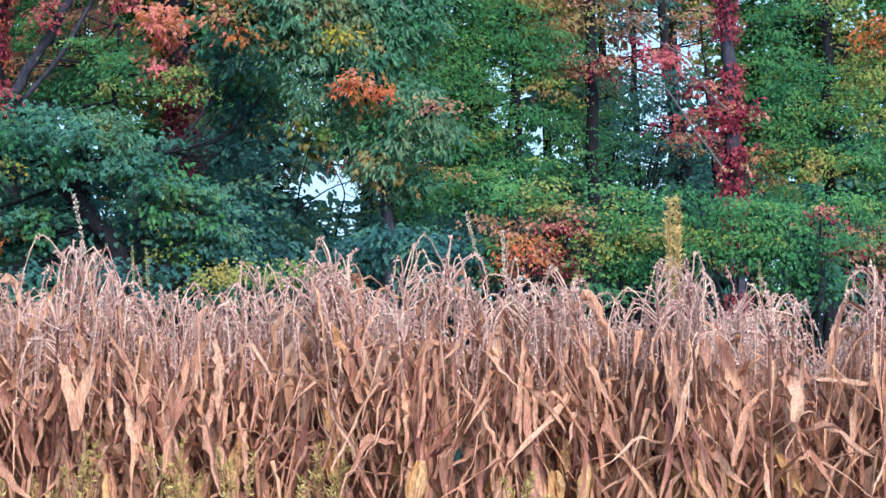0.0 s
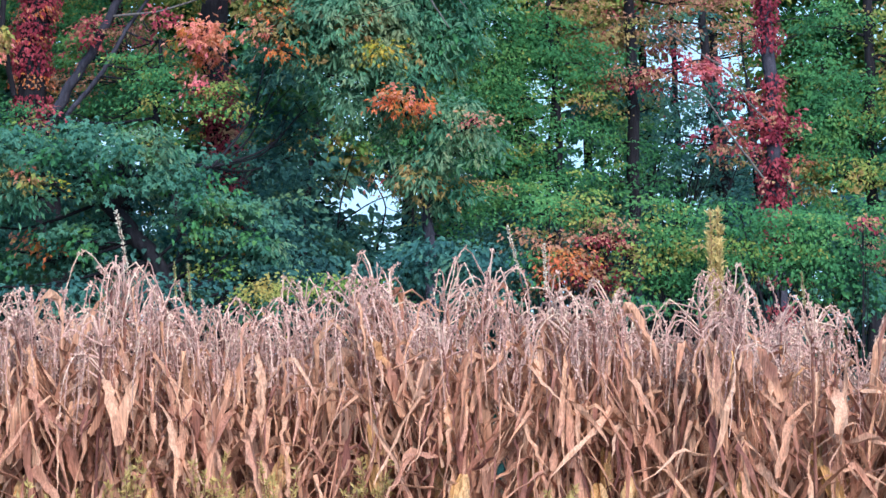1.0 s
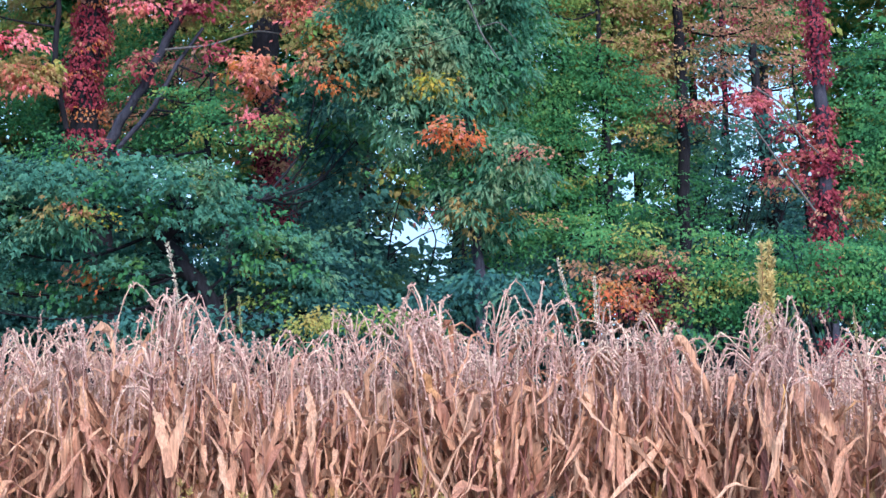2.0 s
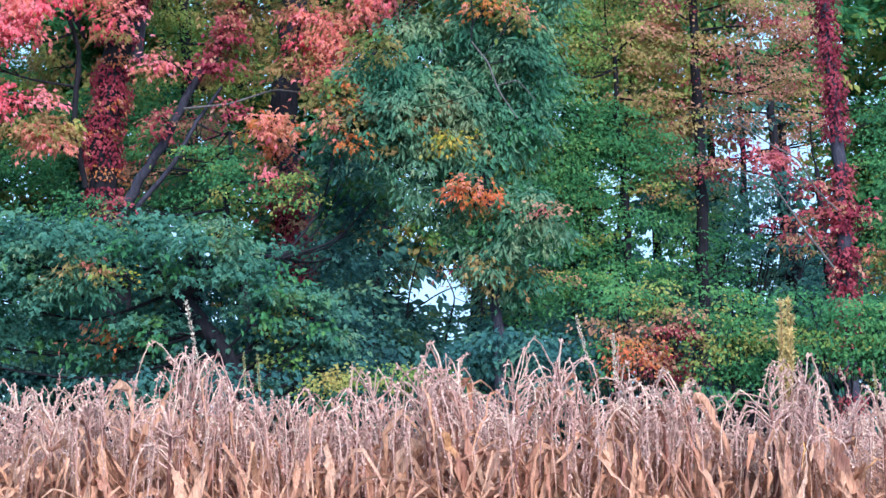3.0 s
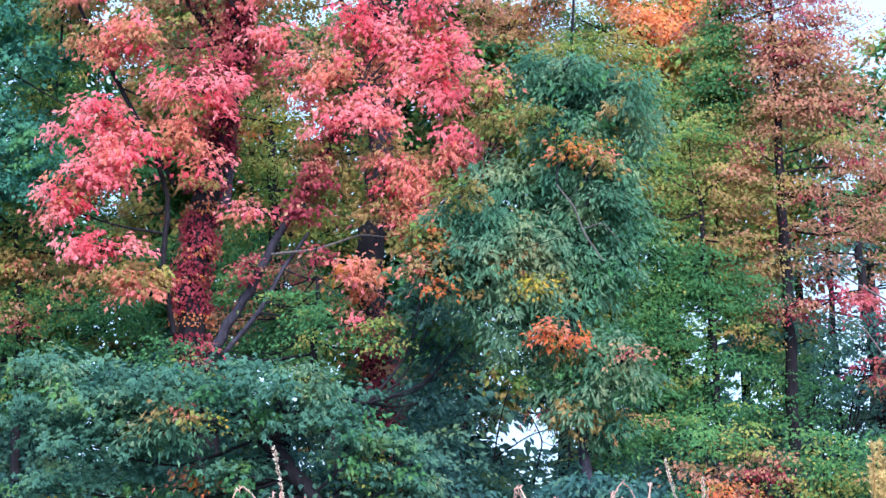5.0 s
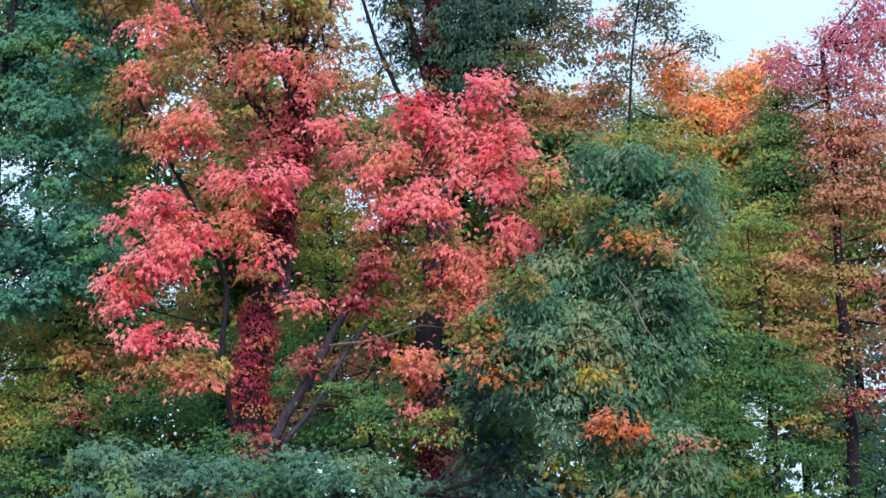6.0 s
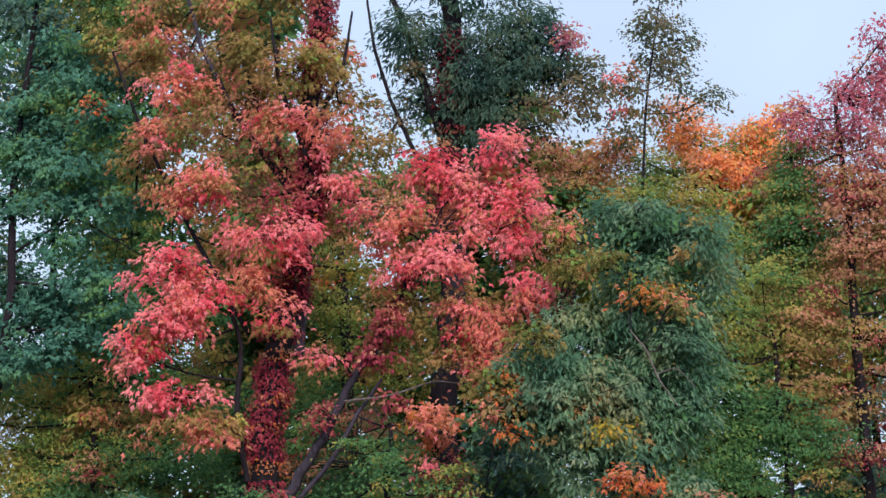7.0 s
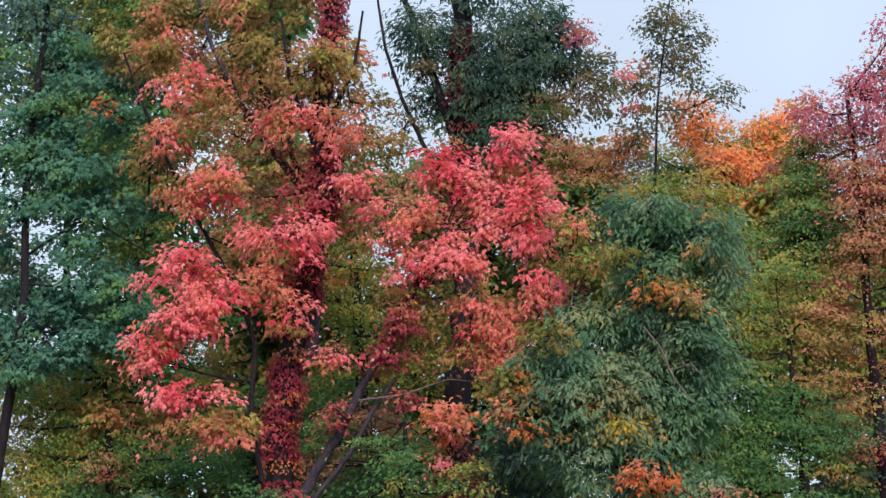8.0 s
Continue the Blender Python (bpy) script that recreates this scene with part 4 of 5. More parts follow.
tree = plant("green_maple", "green maple beside the creeper-clad tree, some yellow leaves", "tree", 42.5)
stem(tree, "trunk", "dark", [(7.81, 42.50, -0.10, 0.156), (7.81, 42.50, 4.70, 0.125), (7.82, 42.50, 6.76, 0.114), (7.81, 42.50, 8.95, 0.102), (7.80, 42.50, 10.58, 0.080)])
boughs(tree, [(7.28, 42.5, 8.03, 0.80, 0.45, "green", 1), (6.93, 42.5, 7.45, 0.68, 0.45, "green", 1), (7.50, 42.5, 7.11, 0.80, 0.45, "green", 1), (8.32, 42.0, 7.27, 0.67, 0.51, "lime", 1), (8.56, 42.0, 8.07, 0.56, 0.51, "lime", 1), (8.72, 41.9, 8.85, 0.45, 0.34, "orange", 1), (8.21, 42.5, 8.61, 0.34, 0.57, "lime", 1), (7.65, 42.1, 6.26, 0.79, 0.34, "lime", 1), (8.53, 42.0, 6.25, 0.67, 0.56, "green", 1), (7.04, 42.5, 6.53, 0.57, 0.45, "green", 1), (6.83, 42.5, 8.49, 0.57, 0.34, "green", 0.7), (6.58, 42.5, 6.42, 0.45, 0.34, "olive", 1), (8.51, 42.5, 5.38, 0.68, 0.45, "green", 1), (9.33, 42.5, 7.34, 0.68, 0.68, "lime", 1)])
boughs(tree, [(9.31, 42.5, 5.96, 0.68, 0.68, "green", 1), (7.07, 42.5, 9.30, 0.68, 0.27, "green", 0.5), (8.22, 42.5, 9.42, 0.68, 0.34, "lime", 0.6), (8.92, 42.5, 10.00, 0.68, 0.34, "lime", 1), (9.59, 42.5, 8.95, 0.68, 0.68, "green", 1)])

tree = plant("orange_maple", "maple in bright orange, thinly leaved at the top", "tree", 52.0)
stem(tree, "trunk", "dark", [(0.50, 52.00, -0.10, 0.156), (0.58, 52.00, 8.12, 0.125), (0.87, 52.00, 12.33, 0.111), (1.05, 52.00, 15.23, 0.083), (1.35, 52.00, 17.60, 0.056)])
boughs(tree, [(-0.63, 52.0, 18.36, 0.63, 0.56, "far_orange", 1), (-0.28, 52.0, 17.90, 0.56, 0.42, "far_orange", 1), (1.07, 52.0, 17.76, 0.70, 0.50, "far_orange", 1), (1.65, 52.0, 18.04, 0.70, 0.47, "far_orange", 1), (0.76, 52.0, 16.87, 0.83, 0.56, "far_orange", 1), (1.30, 52.0, 16.26, 0.70, 0.70, "far_orange", 1), (0.44, 52.0, 15.85, 0.70, 0.70, "far_orange", 1), (2.10, 52.0, 18.47, 0.33, 0.36, "far_orange", 1), (0.98, 52.0, 15.23, 0.83, 0.56, "lime", 1.5), (-0.53, 52.0, 16.78, 0.83, 0.70, "lime", 1.5), (-1.39, 52.0, 16.96, 0.83, 0.63, "lime", 1.5), (0.11, 52.0, 14.68, 0.83, 0.70, "lime", 1.5), (-0.84, 52.0, 16.04, 0.83, 0.56, "green", 1.5), (1.22, 52.0, 14.20, 0.97, 0.70, "lime", 1)])
boughs(tree, [(-1.21, 50.0, 15.93, 0.80, 0.53, "lime", 1.5), (-0.11, 50.0, 15.75, 0.67, 0.67, "lime", 1.3), (-1.90, 50.0, 15.81, 0.67, 0.40, "lime", 1.4), (0.53, 50.0, 14.44, 0.80, 0.53, "lime", 1.4), (-1.35, 51.0, 17.11, 0.55, 0.41, "lime", 1.2), (1.62, 52.0, 17.14, 0.70, 0.56, "far_orange", 1.2), (0.05, 51.0, 16.90, 0.55, 0.68, "far_orange", 0.8)])

tree = plant("slender_maple", "slender upright maple, still green", "tree", 44.6)
stem(tree, "trunk", "dark", [(1.26, 44.60, -0.10, 0.060), (1.34, 44.60, 6.24, 0.048), (1.59, 44.60, 9.56, 0.048), (1.81, 44.60, 12.01, 0.042), (1.93, 44.60, 15.81, 0.019)])
boughs(tree, [(1.94, 44.6, 15.16, 0.36, 0.48, "lime", 2.2), (1.93, 44.3, 15.07, 0.36, 0.47, "green", 1.7), (1.97, 44.6, 14.39, 0.48, 0.48, "lime", 2.2), (1.96, 44.3, 14.31, 0.47, 0.47, "green", 1.7), (1.88, 44.6, 13.64, 0.60, 0.43, "lime", 2.2), (1.87, 44.3, 13.55, 0.59, 0.43, "green", 1.7), (1.56, 44.6, 13.27, 0.41, 0.29, "green", 1.6), (2.16, 44.6, 13.12, 0.48, 0.43, "green", 1.6), (1.89, 44.6, 12.50, 0.72, 0.48, "lime", 1.6), (1.49, 44.6, 11.52, 0.72, 0.60, "lime", 1.6), (2.31, 44.6, 11.25, 0.60, 0.60, "olive", 1.6), (1.81, 44.6, 10.65, 0.72, 0.60, "lime", 1.6)])

tree = plant("sapling", "tall thin sapling nearly bare of leaves", "tree", 50.0)
stem(tree, "trunk", "dark", [(-1.70, 50.00, -0.10, 0.067), (-1.65, 50.00, 11.99, 0.053), (-1.46, 50.00, 16.81, 0.035), (-1.35, 50.00, 18.41, 0.029), (-1.10, 50.00, 20.03, 0.021), (-0.93, 50.00, 21.08, 0.016)])
boughs(tree, [(-1.04, 50.0, 19.73, 0.75, 0.67, "dusk", 1.6), (-1.23, 50.0, 20.34, 0.53, 0.53, "dusk", 1.5), (-0.40, 50.0, 20.00, 0.37, 0.67, "dusk", 1.6), (-1.55, 50.0, 18.72, 0.59, 0.45, "dusk", 1.5), (-0.71, 50.0, 18.97, 0.59, 0.48, "dusk", 1.5), (0.04, 50.0, 18.35, 0.59, 0.35, "dusk", 1.7), (-2.04, 50.0, 18.81, 0.45, 0.67, "salmon", 0.5), (-1.86, 50.0, 17.70, 0.53, 0.32, "dusk", 1.6), (-1.08, 50.0, 21.43, 0.61, 0.53, "dusk", 1.6)])

tree = plant("sumac_bush", "low sumac bush in dull orange and crimson", "bush", 37.0)
tree.location = (1.55, 37.00, 0)
boughs(tree, [(1.55, 37.0, 4.30, 0.49, 0.34, "rust", 1), (1.43, 36.6, 4.17, 0.39, 0.27, "sumac", 0.8), (1.2, 36.8, 4.0, 0.3, 0.2, "sumac", 0.8), (1.75, 36.7, 3.95, 0.3, 0.3, "rust", 0.9), (1.15, 37.0, 4.65, 0.49, 0.24, "rust", 0.7), (2.09, 37.0, 4.45, 0.40, 0.36, "crimson", 0.8), (1.99, 37.0, 4.00, 0.40, 0.20, "crimson", 0.8), (1.35, 37.0, 3.85, 0.49, 0.22, "rust", 1), (1.80, 37.0, 5.04, 0.40, 0.34, "lime", 1), (2.14, 37.0, 4.70, 0.36, 0.36, "rust", 0.8), (0.95, 37.0, 4.10, 0.40, 0.30, "green", 1), (1.15, 37.0, 5.09, 0.49, 0.30, "green", 1)])

tree = plant("round_bush", "rounded green bush at the field edge", "bush", 36.0)
tree.location = (5.56, 36.00, 0)
boughs(tree, [(5.56, 36.0, 4.71, 0.87, 0.43, "green", 1), (4.98, 36.0, 4.52, 0.67, 0.43, "green", 1), (6.14, 36.0, 4.22, 0.87, 0.43, "green", 1), (4.40, 36.0, 4.81, 0.48, 0.35, "green", 1), (5.46, 36.0, 3.93, 1.06, 0.43, "green", 1), (6.32, 36.0, 3.55, 0.87, 0.38, "teal", 1), (6.36, 35.5, 4.78, 0.15, 0.09, "crimson", 1.3), (4.40, 36.0, 4.22, 0.58, 0.35, "lime", 1)])

tree = plant("yellowing_bush", "green bush with yellowing leaves", "bush", 37.0)
tree.location = (3.24, 37.00, 0)
boughs(tree, [(3.24, 37.0, 4.70, 0.69, 0.36, "green", 1), (3.63, 37.0, 4.30, 0.59, 0.40, "lime", 1), (2.93, 37.0, 4.10, 0.59, 0.40, "lime", 1), (3.14, 37.0, 5.19, 0.59, 0.24, "green", 1), (3.92, 37.0, 4.00, 0.59, 0.40, "green", 1), (3.03, 37.0, 3.60, 0.79, 0.40, "green", 1), (2.34, 37.0, 3.40, 0.79, 0.30, "dark", 1)])

tree = plant("rust_bush", "rust-brown bush with wilted leaves", "bush", 36.5)
tree.location = (7.30, 36.50, 0)
boughs(tree, [(7.30, 36.5, 4.07, 0.59, 0.25, "rust", 1), (7.59, 36.5, 4.36, 0.39, 0.25, "rust", 1), (7.01, 36.5, 4.46, 0.39, 0.25, "rust", 0.7), (7.58, 36.5, 3.67, 0.49, 0.25, "rust", 1), (7.01, 36.5, 4.95, 0.59, 0.29, "green", 1), (7.88, 36.5, 3.97, 0.59, 0.39, "green", 1)])

tree = plant("spice_bush", "yellow-green bush at the foot of the wood", "bush", 37.0)
tree.location = (-2.62, 37.00, 0)
boughs(tree, [(-2.62, 37.0, 3.80, 0.59, 0.22, "lime", 1), (-3.41, 37.0, 3.80, 0.59, 0.22, "lime", 1), (-2.12, 37.0, 3.70, 0.49, 0.20, "lime", 1), (-3.80, 37.0, 3.60, 0.49, 0.22, "lime", 1), (-1.63, 37.0, 4.10, 0.69, 0.30, "dark", 1), (-5.39, 37.0, 3.70, 0.79, 0.34, "dark", 1), (-6.58, 37.0, 3.60, 0.79, 0.30, "dark", 1), (-0.44, 37.0, 4.20, 0.79, 0.40, "dark", 1), (0.36, 37.0, 4.10, 0.59, 0.40, "dark", 1), (-7.57, 37.0, 3.70, 0.79, 0.30, "dark", 1), (-3.01, 37.0, 3.40, 1.19, 0.24, "dark", 1), (-0.63, 37.0, 3.50, 1.19, 0.24, "dark", 1)])

tree = plant("olive_maple", "leafy maple turning olive and yellow-green at the wood's edge", "tree", 45.0)
stem(tree, "trunk", "dark", [(-13.59, 45.00, -0.10, 0.120), (-13.58, 45.00, 6.51, 0.096), (-13.54, 45.00, 8.75, 0.084), (-13.75, 45.00, 10.79, 0.060)])
boughs(tree, [(-15.03, 45.0, 10.18, 0.96, 0.54, "lime", 1), (-13.72, 45.0, 10.02, 0.84, 0.54, "olive", 1), (-14.85, 45.0, 9.16, 1.08, 0.54, "lime", 1), (-13.42, 45.0, 8.87, 0.96, 0.54, "lime", 1), (-12.14, 45.0, 8.97, 0.72, 0.48, "green", 1), (-14.29, 45.0, 8.14, 1.20, 0.54, "green", 1), (-12.49, 45.0, 8.10, 0.84, 0.48, "green", 1), (-15.32, 45.0, 8.28, 0.72, 0.72, "lime", 1), (-13.43, 44.2, 8.62, 0.28, 0.35, "rust", 1), (-15.92, 45.0, 9.82, 0.84, 0.72, "lime", 1), (-12.84, 45.0, 10.76, 0.72, 0.60, "green", 1), (-14.14, 45.0, 10.80, 0.84, 0.48, "lime", 1), (-12.07, 46.0, 10.81, 0.86, 0.74, "green", 1), (-11.24, 45.0, 8.70, 0.72, 0.72, "green", 1)])
boughs(tree, [(-16.14, 45.0, 11.37, 0.72, 0.72, "teal", 1), (-16.24, 45.0, 13.34, 0.72, 0.72, "teal", 1), (-16.10, 45.0, 8.17, 0.96, 0.72, "lime", 1), (-14.63, 45.0, 7.15, 1.44, 0.60, "green", 1), (-12.21, 45.0, 7.11, 1.20, 0.60, "green", 1), (-12.09, 46.0, 11.46, 0.74, 0.49, "lime", 1.2), (-15.55, 45.5, 9.38, 0.73, 0.73, "lime", 1.3), (-15.91, 46.0, 10.78, 0.74, 0.49, "lime", 1.2), (-12.64, 46.0, 12.00, 0.61, 0.49, "green", 1.2), (-11.57, 45.6, 10.59, 0.61, 0.44, "lime", 1.2)])

tree = plant("shaded_maple", "thin dark-leaved maple with level branches in the shade", "tree", 49.0)
stem(tree, "trunk", "dark", [(4.55, 49.00, -0.10, 0.115), (4.54, 49.00, 5.17, 0.092), (4.53, 49.00, 7.55, 0.079), (4.44, 49.00, 10.08, 0.065), (4.39, 49.00, 12.22, 0.052)])
boughs(tree, [(4.18, 49.0, 10.08, 0.79, 0.26, "rust", 1), (3.91, 49.0, 9.01, 0.79, 0.21, "dark", 0.8), (4.83, 49.0, 8.88, 0.65, 0.18, "rust", 0.7), (4.17, 49.0, 8.21, 0.92, 0.21, "green", 0.8), (4.56, 49.0, 7.42, 0.79, 0.21, "dark", 0.8), (3.64, 49.0, 7.82, 0.65, 0.26, "green", 1), (5.21, 49.0, 7.02, 0.79, 0.21, "dark", 0.8), (3.90, 49.0, 7.02, 0.79, 0.24, "green", 0.8), (4.42, 49.0, 6.49, 0.79, 0.21, "green", 1), (5.47, 49.0, 6.36, 0.65, 0.21, "green", 1), (4.98, 49.0, 10.88, 1.05, 0.31, "rust", 1), (6.16, 49.0, 9.95, 0.65, 0.31, "green", 0.6), (7.49, 49.0, 10.35, 0.65, 0.31, "green", 0.6), (7.34, 49.0, 9.28, 0.47, 0.31, "green", 0.7)])
boughs(tree, [(7.59, 49.0, 7.95, 0.47, 0.39, "green", 1), (8.16, 49.0, 10.88, 0.79, 0.31, "green", 1), (5.50, 49.0, 13.06, 0.79, 0.52, "rust", 1), (5.19, 49.0, 11.71, 0.79, 0.31, "rust", 1), (6.00, 49.0, 12.37, 0.65, 0.52, "rust", 1), (4.37, 49.0, 10.38, 0.92, 0.24, "dark", 1), (5.67, 49.0, 10.36, 0.79, 0.24, "rust", 1)])

tree = plant("rust_maple", "maple in dull rust and olive deep in the wood", "tree", 51.0)
stem(tree, "trunk", "dark", [(-4.59, 51.00, -0.10, 0.102), (-4.50, 51.00, 5.18, 0.082), (-4.17, 51.00, 7.79, 0.082), (-3.63, 51.00, 10.42, 0.068), (-3.34, 51.00, 12.82, 0.068), (-3.20, 51.00, 16.59, 0.041)])
boughs(tree, [(-3.05, 51.0, 17.10, 1.09, 0.44, "rust", 1.4), (-3.35, 51.0, 16.45, 0.82, 0.41, "bronze", 1.4), (-2.50, 51.0, 16.41, 0.82, 0.49, "bronze", 1.4), (-2.12, 51.0, 17.51, 0.55, 0.35, "far_orange", 1), (-3.65, 51.0, 15.43, 0.82, 0.55, "lime", 1), (-2.80, 51.0, 15.40, 0.82, 0.55, "lime", 1), (-3.38, 51.0, 14.40, 0.82, 0.55, "lime", 1), (-3.90, 51.0, 17.51, 0.55, 0.35, "rust", 1)])

tree = plant("thin_sapling", "thin dark sapling in a gap of the wood", "tree", 47.0)
stem(tree, "trunk", "dark", [(-3.39, 47.00, -0.10, 0.031), (-3.35, 47.00, 4.90, 0.025), (-3.23, 47.00, 6.16, 0.019), (-3.02, 47.00, 7.05, 0.015), (-2.83, 47.00, 7.56, 0.010)])
stem(tree, "limb", "dark", [(-3.27, 47.00, 5.78, 0.020), (-2.45, 47.00, 6.29, 0.015), (-1.57, 47.00, 6.55, 0.010)])
stem(tree, "limb", "dark", [(-2.44, 47.00, 5.03, 0.023), (-2.17, 47.00, 6.16, 0.018), (-2.51, 47.00, 6.86, 0.010)])
boughs(tree, [(-2.05, 47.0, 6.77, 0.30, 0.15, "salmon", 0.5), (-1.69, 47.0, 6.16, 0.20, 0.38, "dusk", 0.8), (-3.27, 47.0, 6.74, 0.25, 0.28, "dusk", 0.6), (-1.82, 47.0, 5.66, 0.50, 0.18, "dark", 0.8), (-3.01, 47.0, 5.72, 0.50, 0.18, "dark", 0.6)])

tree = plant("understory_shrub", "green shrub layer in the wood, shade tinted into its leaves", "bush", 45.0)
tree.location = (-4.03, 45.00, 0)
# dim space under the trees, filled with leaves coloured as if shaded
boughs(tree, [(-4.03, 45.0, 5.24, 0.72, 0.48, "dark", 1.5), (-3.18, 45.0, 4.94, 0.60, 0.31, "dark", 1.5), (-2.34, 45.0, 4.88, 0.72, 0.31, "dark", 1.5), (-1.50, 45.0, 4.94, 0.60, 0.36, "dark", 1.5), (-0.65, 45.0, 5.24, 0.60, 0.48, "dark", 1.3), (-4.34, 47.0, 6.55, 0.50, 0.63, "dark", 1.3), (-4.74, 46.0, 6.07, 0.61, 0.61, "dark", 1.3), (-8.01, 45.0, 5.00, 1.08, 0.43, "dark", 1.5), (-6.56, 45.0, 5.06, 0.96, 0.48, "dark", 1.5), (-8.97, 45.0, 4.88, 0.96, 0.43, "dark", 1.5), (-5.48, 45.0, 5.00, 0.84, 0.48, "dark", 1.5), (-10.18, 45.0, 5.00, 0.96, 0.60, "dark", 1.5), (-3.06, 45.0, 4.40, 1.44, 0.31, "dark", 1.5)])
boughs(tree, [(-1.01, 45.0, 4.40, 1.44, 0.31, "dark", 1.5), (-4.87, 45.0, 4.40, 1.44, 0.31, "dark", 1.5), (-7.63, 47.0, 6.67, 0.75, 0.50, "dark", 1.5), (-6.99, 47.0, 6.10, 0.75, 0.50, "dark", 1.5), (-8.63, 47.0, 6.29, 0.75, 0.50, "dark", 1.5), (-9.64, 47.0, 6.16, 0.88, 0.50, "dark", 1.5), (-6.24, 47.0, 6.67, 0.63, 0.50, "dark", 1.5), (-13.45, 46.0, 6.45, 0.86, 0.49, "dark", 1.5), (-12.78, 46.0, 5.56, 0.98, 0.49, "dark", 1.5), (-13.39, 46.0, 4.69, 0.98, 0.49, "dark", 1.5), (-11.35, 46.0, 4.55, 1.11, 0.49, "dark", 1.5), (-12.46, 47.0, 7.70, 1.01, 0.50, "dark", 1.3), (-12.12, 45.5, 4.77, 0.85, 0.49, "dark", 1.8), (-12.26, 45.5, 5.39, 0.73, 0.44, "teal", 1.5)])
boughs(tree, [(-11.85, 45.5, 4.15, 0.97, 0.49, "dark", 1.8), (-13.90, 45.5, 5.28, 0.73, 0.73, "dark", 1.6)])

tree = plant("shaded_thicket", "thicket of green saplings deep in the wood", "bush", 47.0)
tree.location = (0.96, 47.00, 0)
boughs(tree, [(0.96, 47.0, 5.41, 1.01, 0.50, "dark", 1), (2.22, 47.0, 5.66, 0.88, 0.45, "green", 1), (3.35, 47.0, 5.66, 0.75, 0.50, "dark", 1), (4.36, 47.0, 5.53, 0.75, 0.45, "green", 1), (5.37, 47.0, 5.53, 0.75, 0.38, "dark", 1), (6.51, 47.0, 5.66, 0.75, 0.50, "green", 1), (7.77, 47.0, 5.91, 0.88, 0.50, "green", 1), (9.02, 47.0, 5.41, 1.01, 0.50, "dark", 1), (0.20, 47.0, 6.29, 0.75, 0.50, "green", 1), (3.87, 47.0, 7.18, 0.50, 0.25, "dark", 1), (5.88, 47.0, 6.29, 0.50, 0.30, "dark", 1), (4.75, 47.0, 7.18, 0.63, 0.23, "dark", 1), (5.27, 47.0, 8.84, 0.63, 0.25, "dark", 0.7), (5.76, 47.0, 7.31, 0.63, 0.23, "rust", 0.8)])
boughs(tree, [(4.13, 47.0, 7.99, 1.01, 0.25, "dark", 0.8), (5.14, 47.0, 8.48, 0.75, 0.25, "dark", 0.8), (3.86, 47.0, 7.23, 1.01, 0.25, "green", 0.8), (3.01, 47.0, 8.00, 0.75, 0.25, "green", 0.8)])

# ---- ground ----
gv, gf = [], []
edges_x = np.concatenate([[-3000, -300, -60], np.linspace(-24, 24, 49), [60, 300, 3000]])
edges_y = np.concatenate([[-3000, -300, -30], np.linspace(-2, 70, 73), [120, 400, 3000]])
gx, gy = np.meshgrid(edges_x, edges_y, indexing="ij")
gz = np.array([[0.05 * noise.noise((a * 0.4, b * 0.4, 0)) if abs(a) < 50 and -10 < b < 90 else 0 for a, b in zip(r, s)] for r, s in zip(gx, gy)])
ni, nj = gx.shape
ii, jj = np.meshgrid(np.arange(ni - 1), np.arange(nj - 1), indexing="ij")
quads = np.stack([ii * nj + jj, (ii + 1) * nj + jj, (ii + 1) * nj + jj + 1, ii * nj + jj + 1], -1).reshape(-1, 4)
ground = new("ground", mesh_of("ground", np.stack([gx, gy, gz - 0.03], -1).reshape(-1, 3), [quads], SOIL, True))
tagged(ground, "brown soil with leaf litter under the corn and wood", "ground", kind="structure")

# ---- the wood behind: trees deep in the shade, with gaps in their crowns ----
CLEARINGS = [(-2.85, 6.9, 1.0, 0.6), (6.3, 9.0, 0.25, 0.7), (-18.6, 16.3, 0.8, 1.6), (2.3, 8.4, -0.1, 0.4), (5.0, 8.0, 0.0, 0.4), (6.3, 10.6, 0.4, 0.5), (-9.2, 21.5, 2.4, 2.6), (0.2, 22.5, 3.4, 4.5)]
g = np.random.default_rng(21)
for i in range(24):
    wx = -25.5 + 1.75 * i
    wy = (52, 57, 54.5)[i % 3]
    if abs(wx + 2.9) < 0.5:
        wx += 0.9
    wh = 25 if wx < -11 else 19 if wx < -3.5 else 16.2
    tree = plant("woodland_tree", "woodland tree with a dark trunk deep in the shade", "tree", wy)
    tagged(tree, group="trees deep in the wood")
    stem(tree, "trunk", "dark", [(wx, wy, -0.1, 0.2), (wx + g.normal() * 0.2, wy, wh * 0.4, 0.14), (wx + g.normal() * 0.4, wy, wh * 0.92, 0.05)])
    rows = []
    tone = ("wood_lime", "wood_green", "wood_olive", "wood_green", "wood_lime")[i % 5]
    for k in range(int(wh / 0.85)):
        hz = 0.8 + 0.85 * k
        bx, half = wx + g.uniform(-1, 1) * 1.1, g.uniform(0.9, 1.5)
        if any(((bx - a) / (c + half * 0.85)) ** 2 + ((hz - b) / (d + 0.45)) ** 2 < 1 for a, b, c, d in CLEARINGS):
            continue
        # low boughs get the shade-tinted leaf, so shade is painted in by height
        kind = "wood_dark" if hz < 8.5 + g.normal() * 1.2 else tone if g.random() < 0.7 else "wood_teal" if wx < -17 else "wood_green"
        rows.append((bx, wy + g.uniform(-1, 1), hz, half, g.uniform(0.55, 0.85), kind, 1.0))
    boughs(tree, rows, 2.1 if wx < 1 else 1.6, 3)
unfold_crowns()

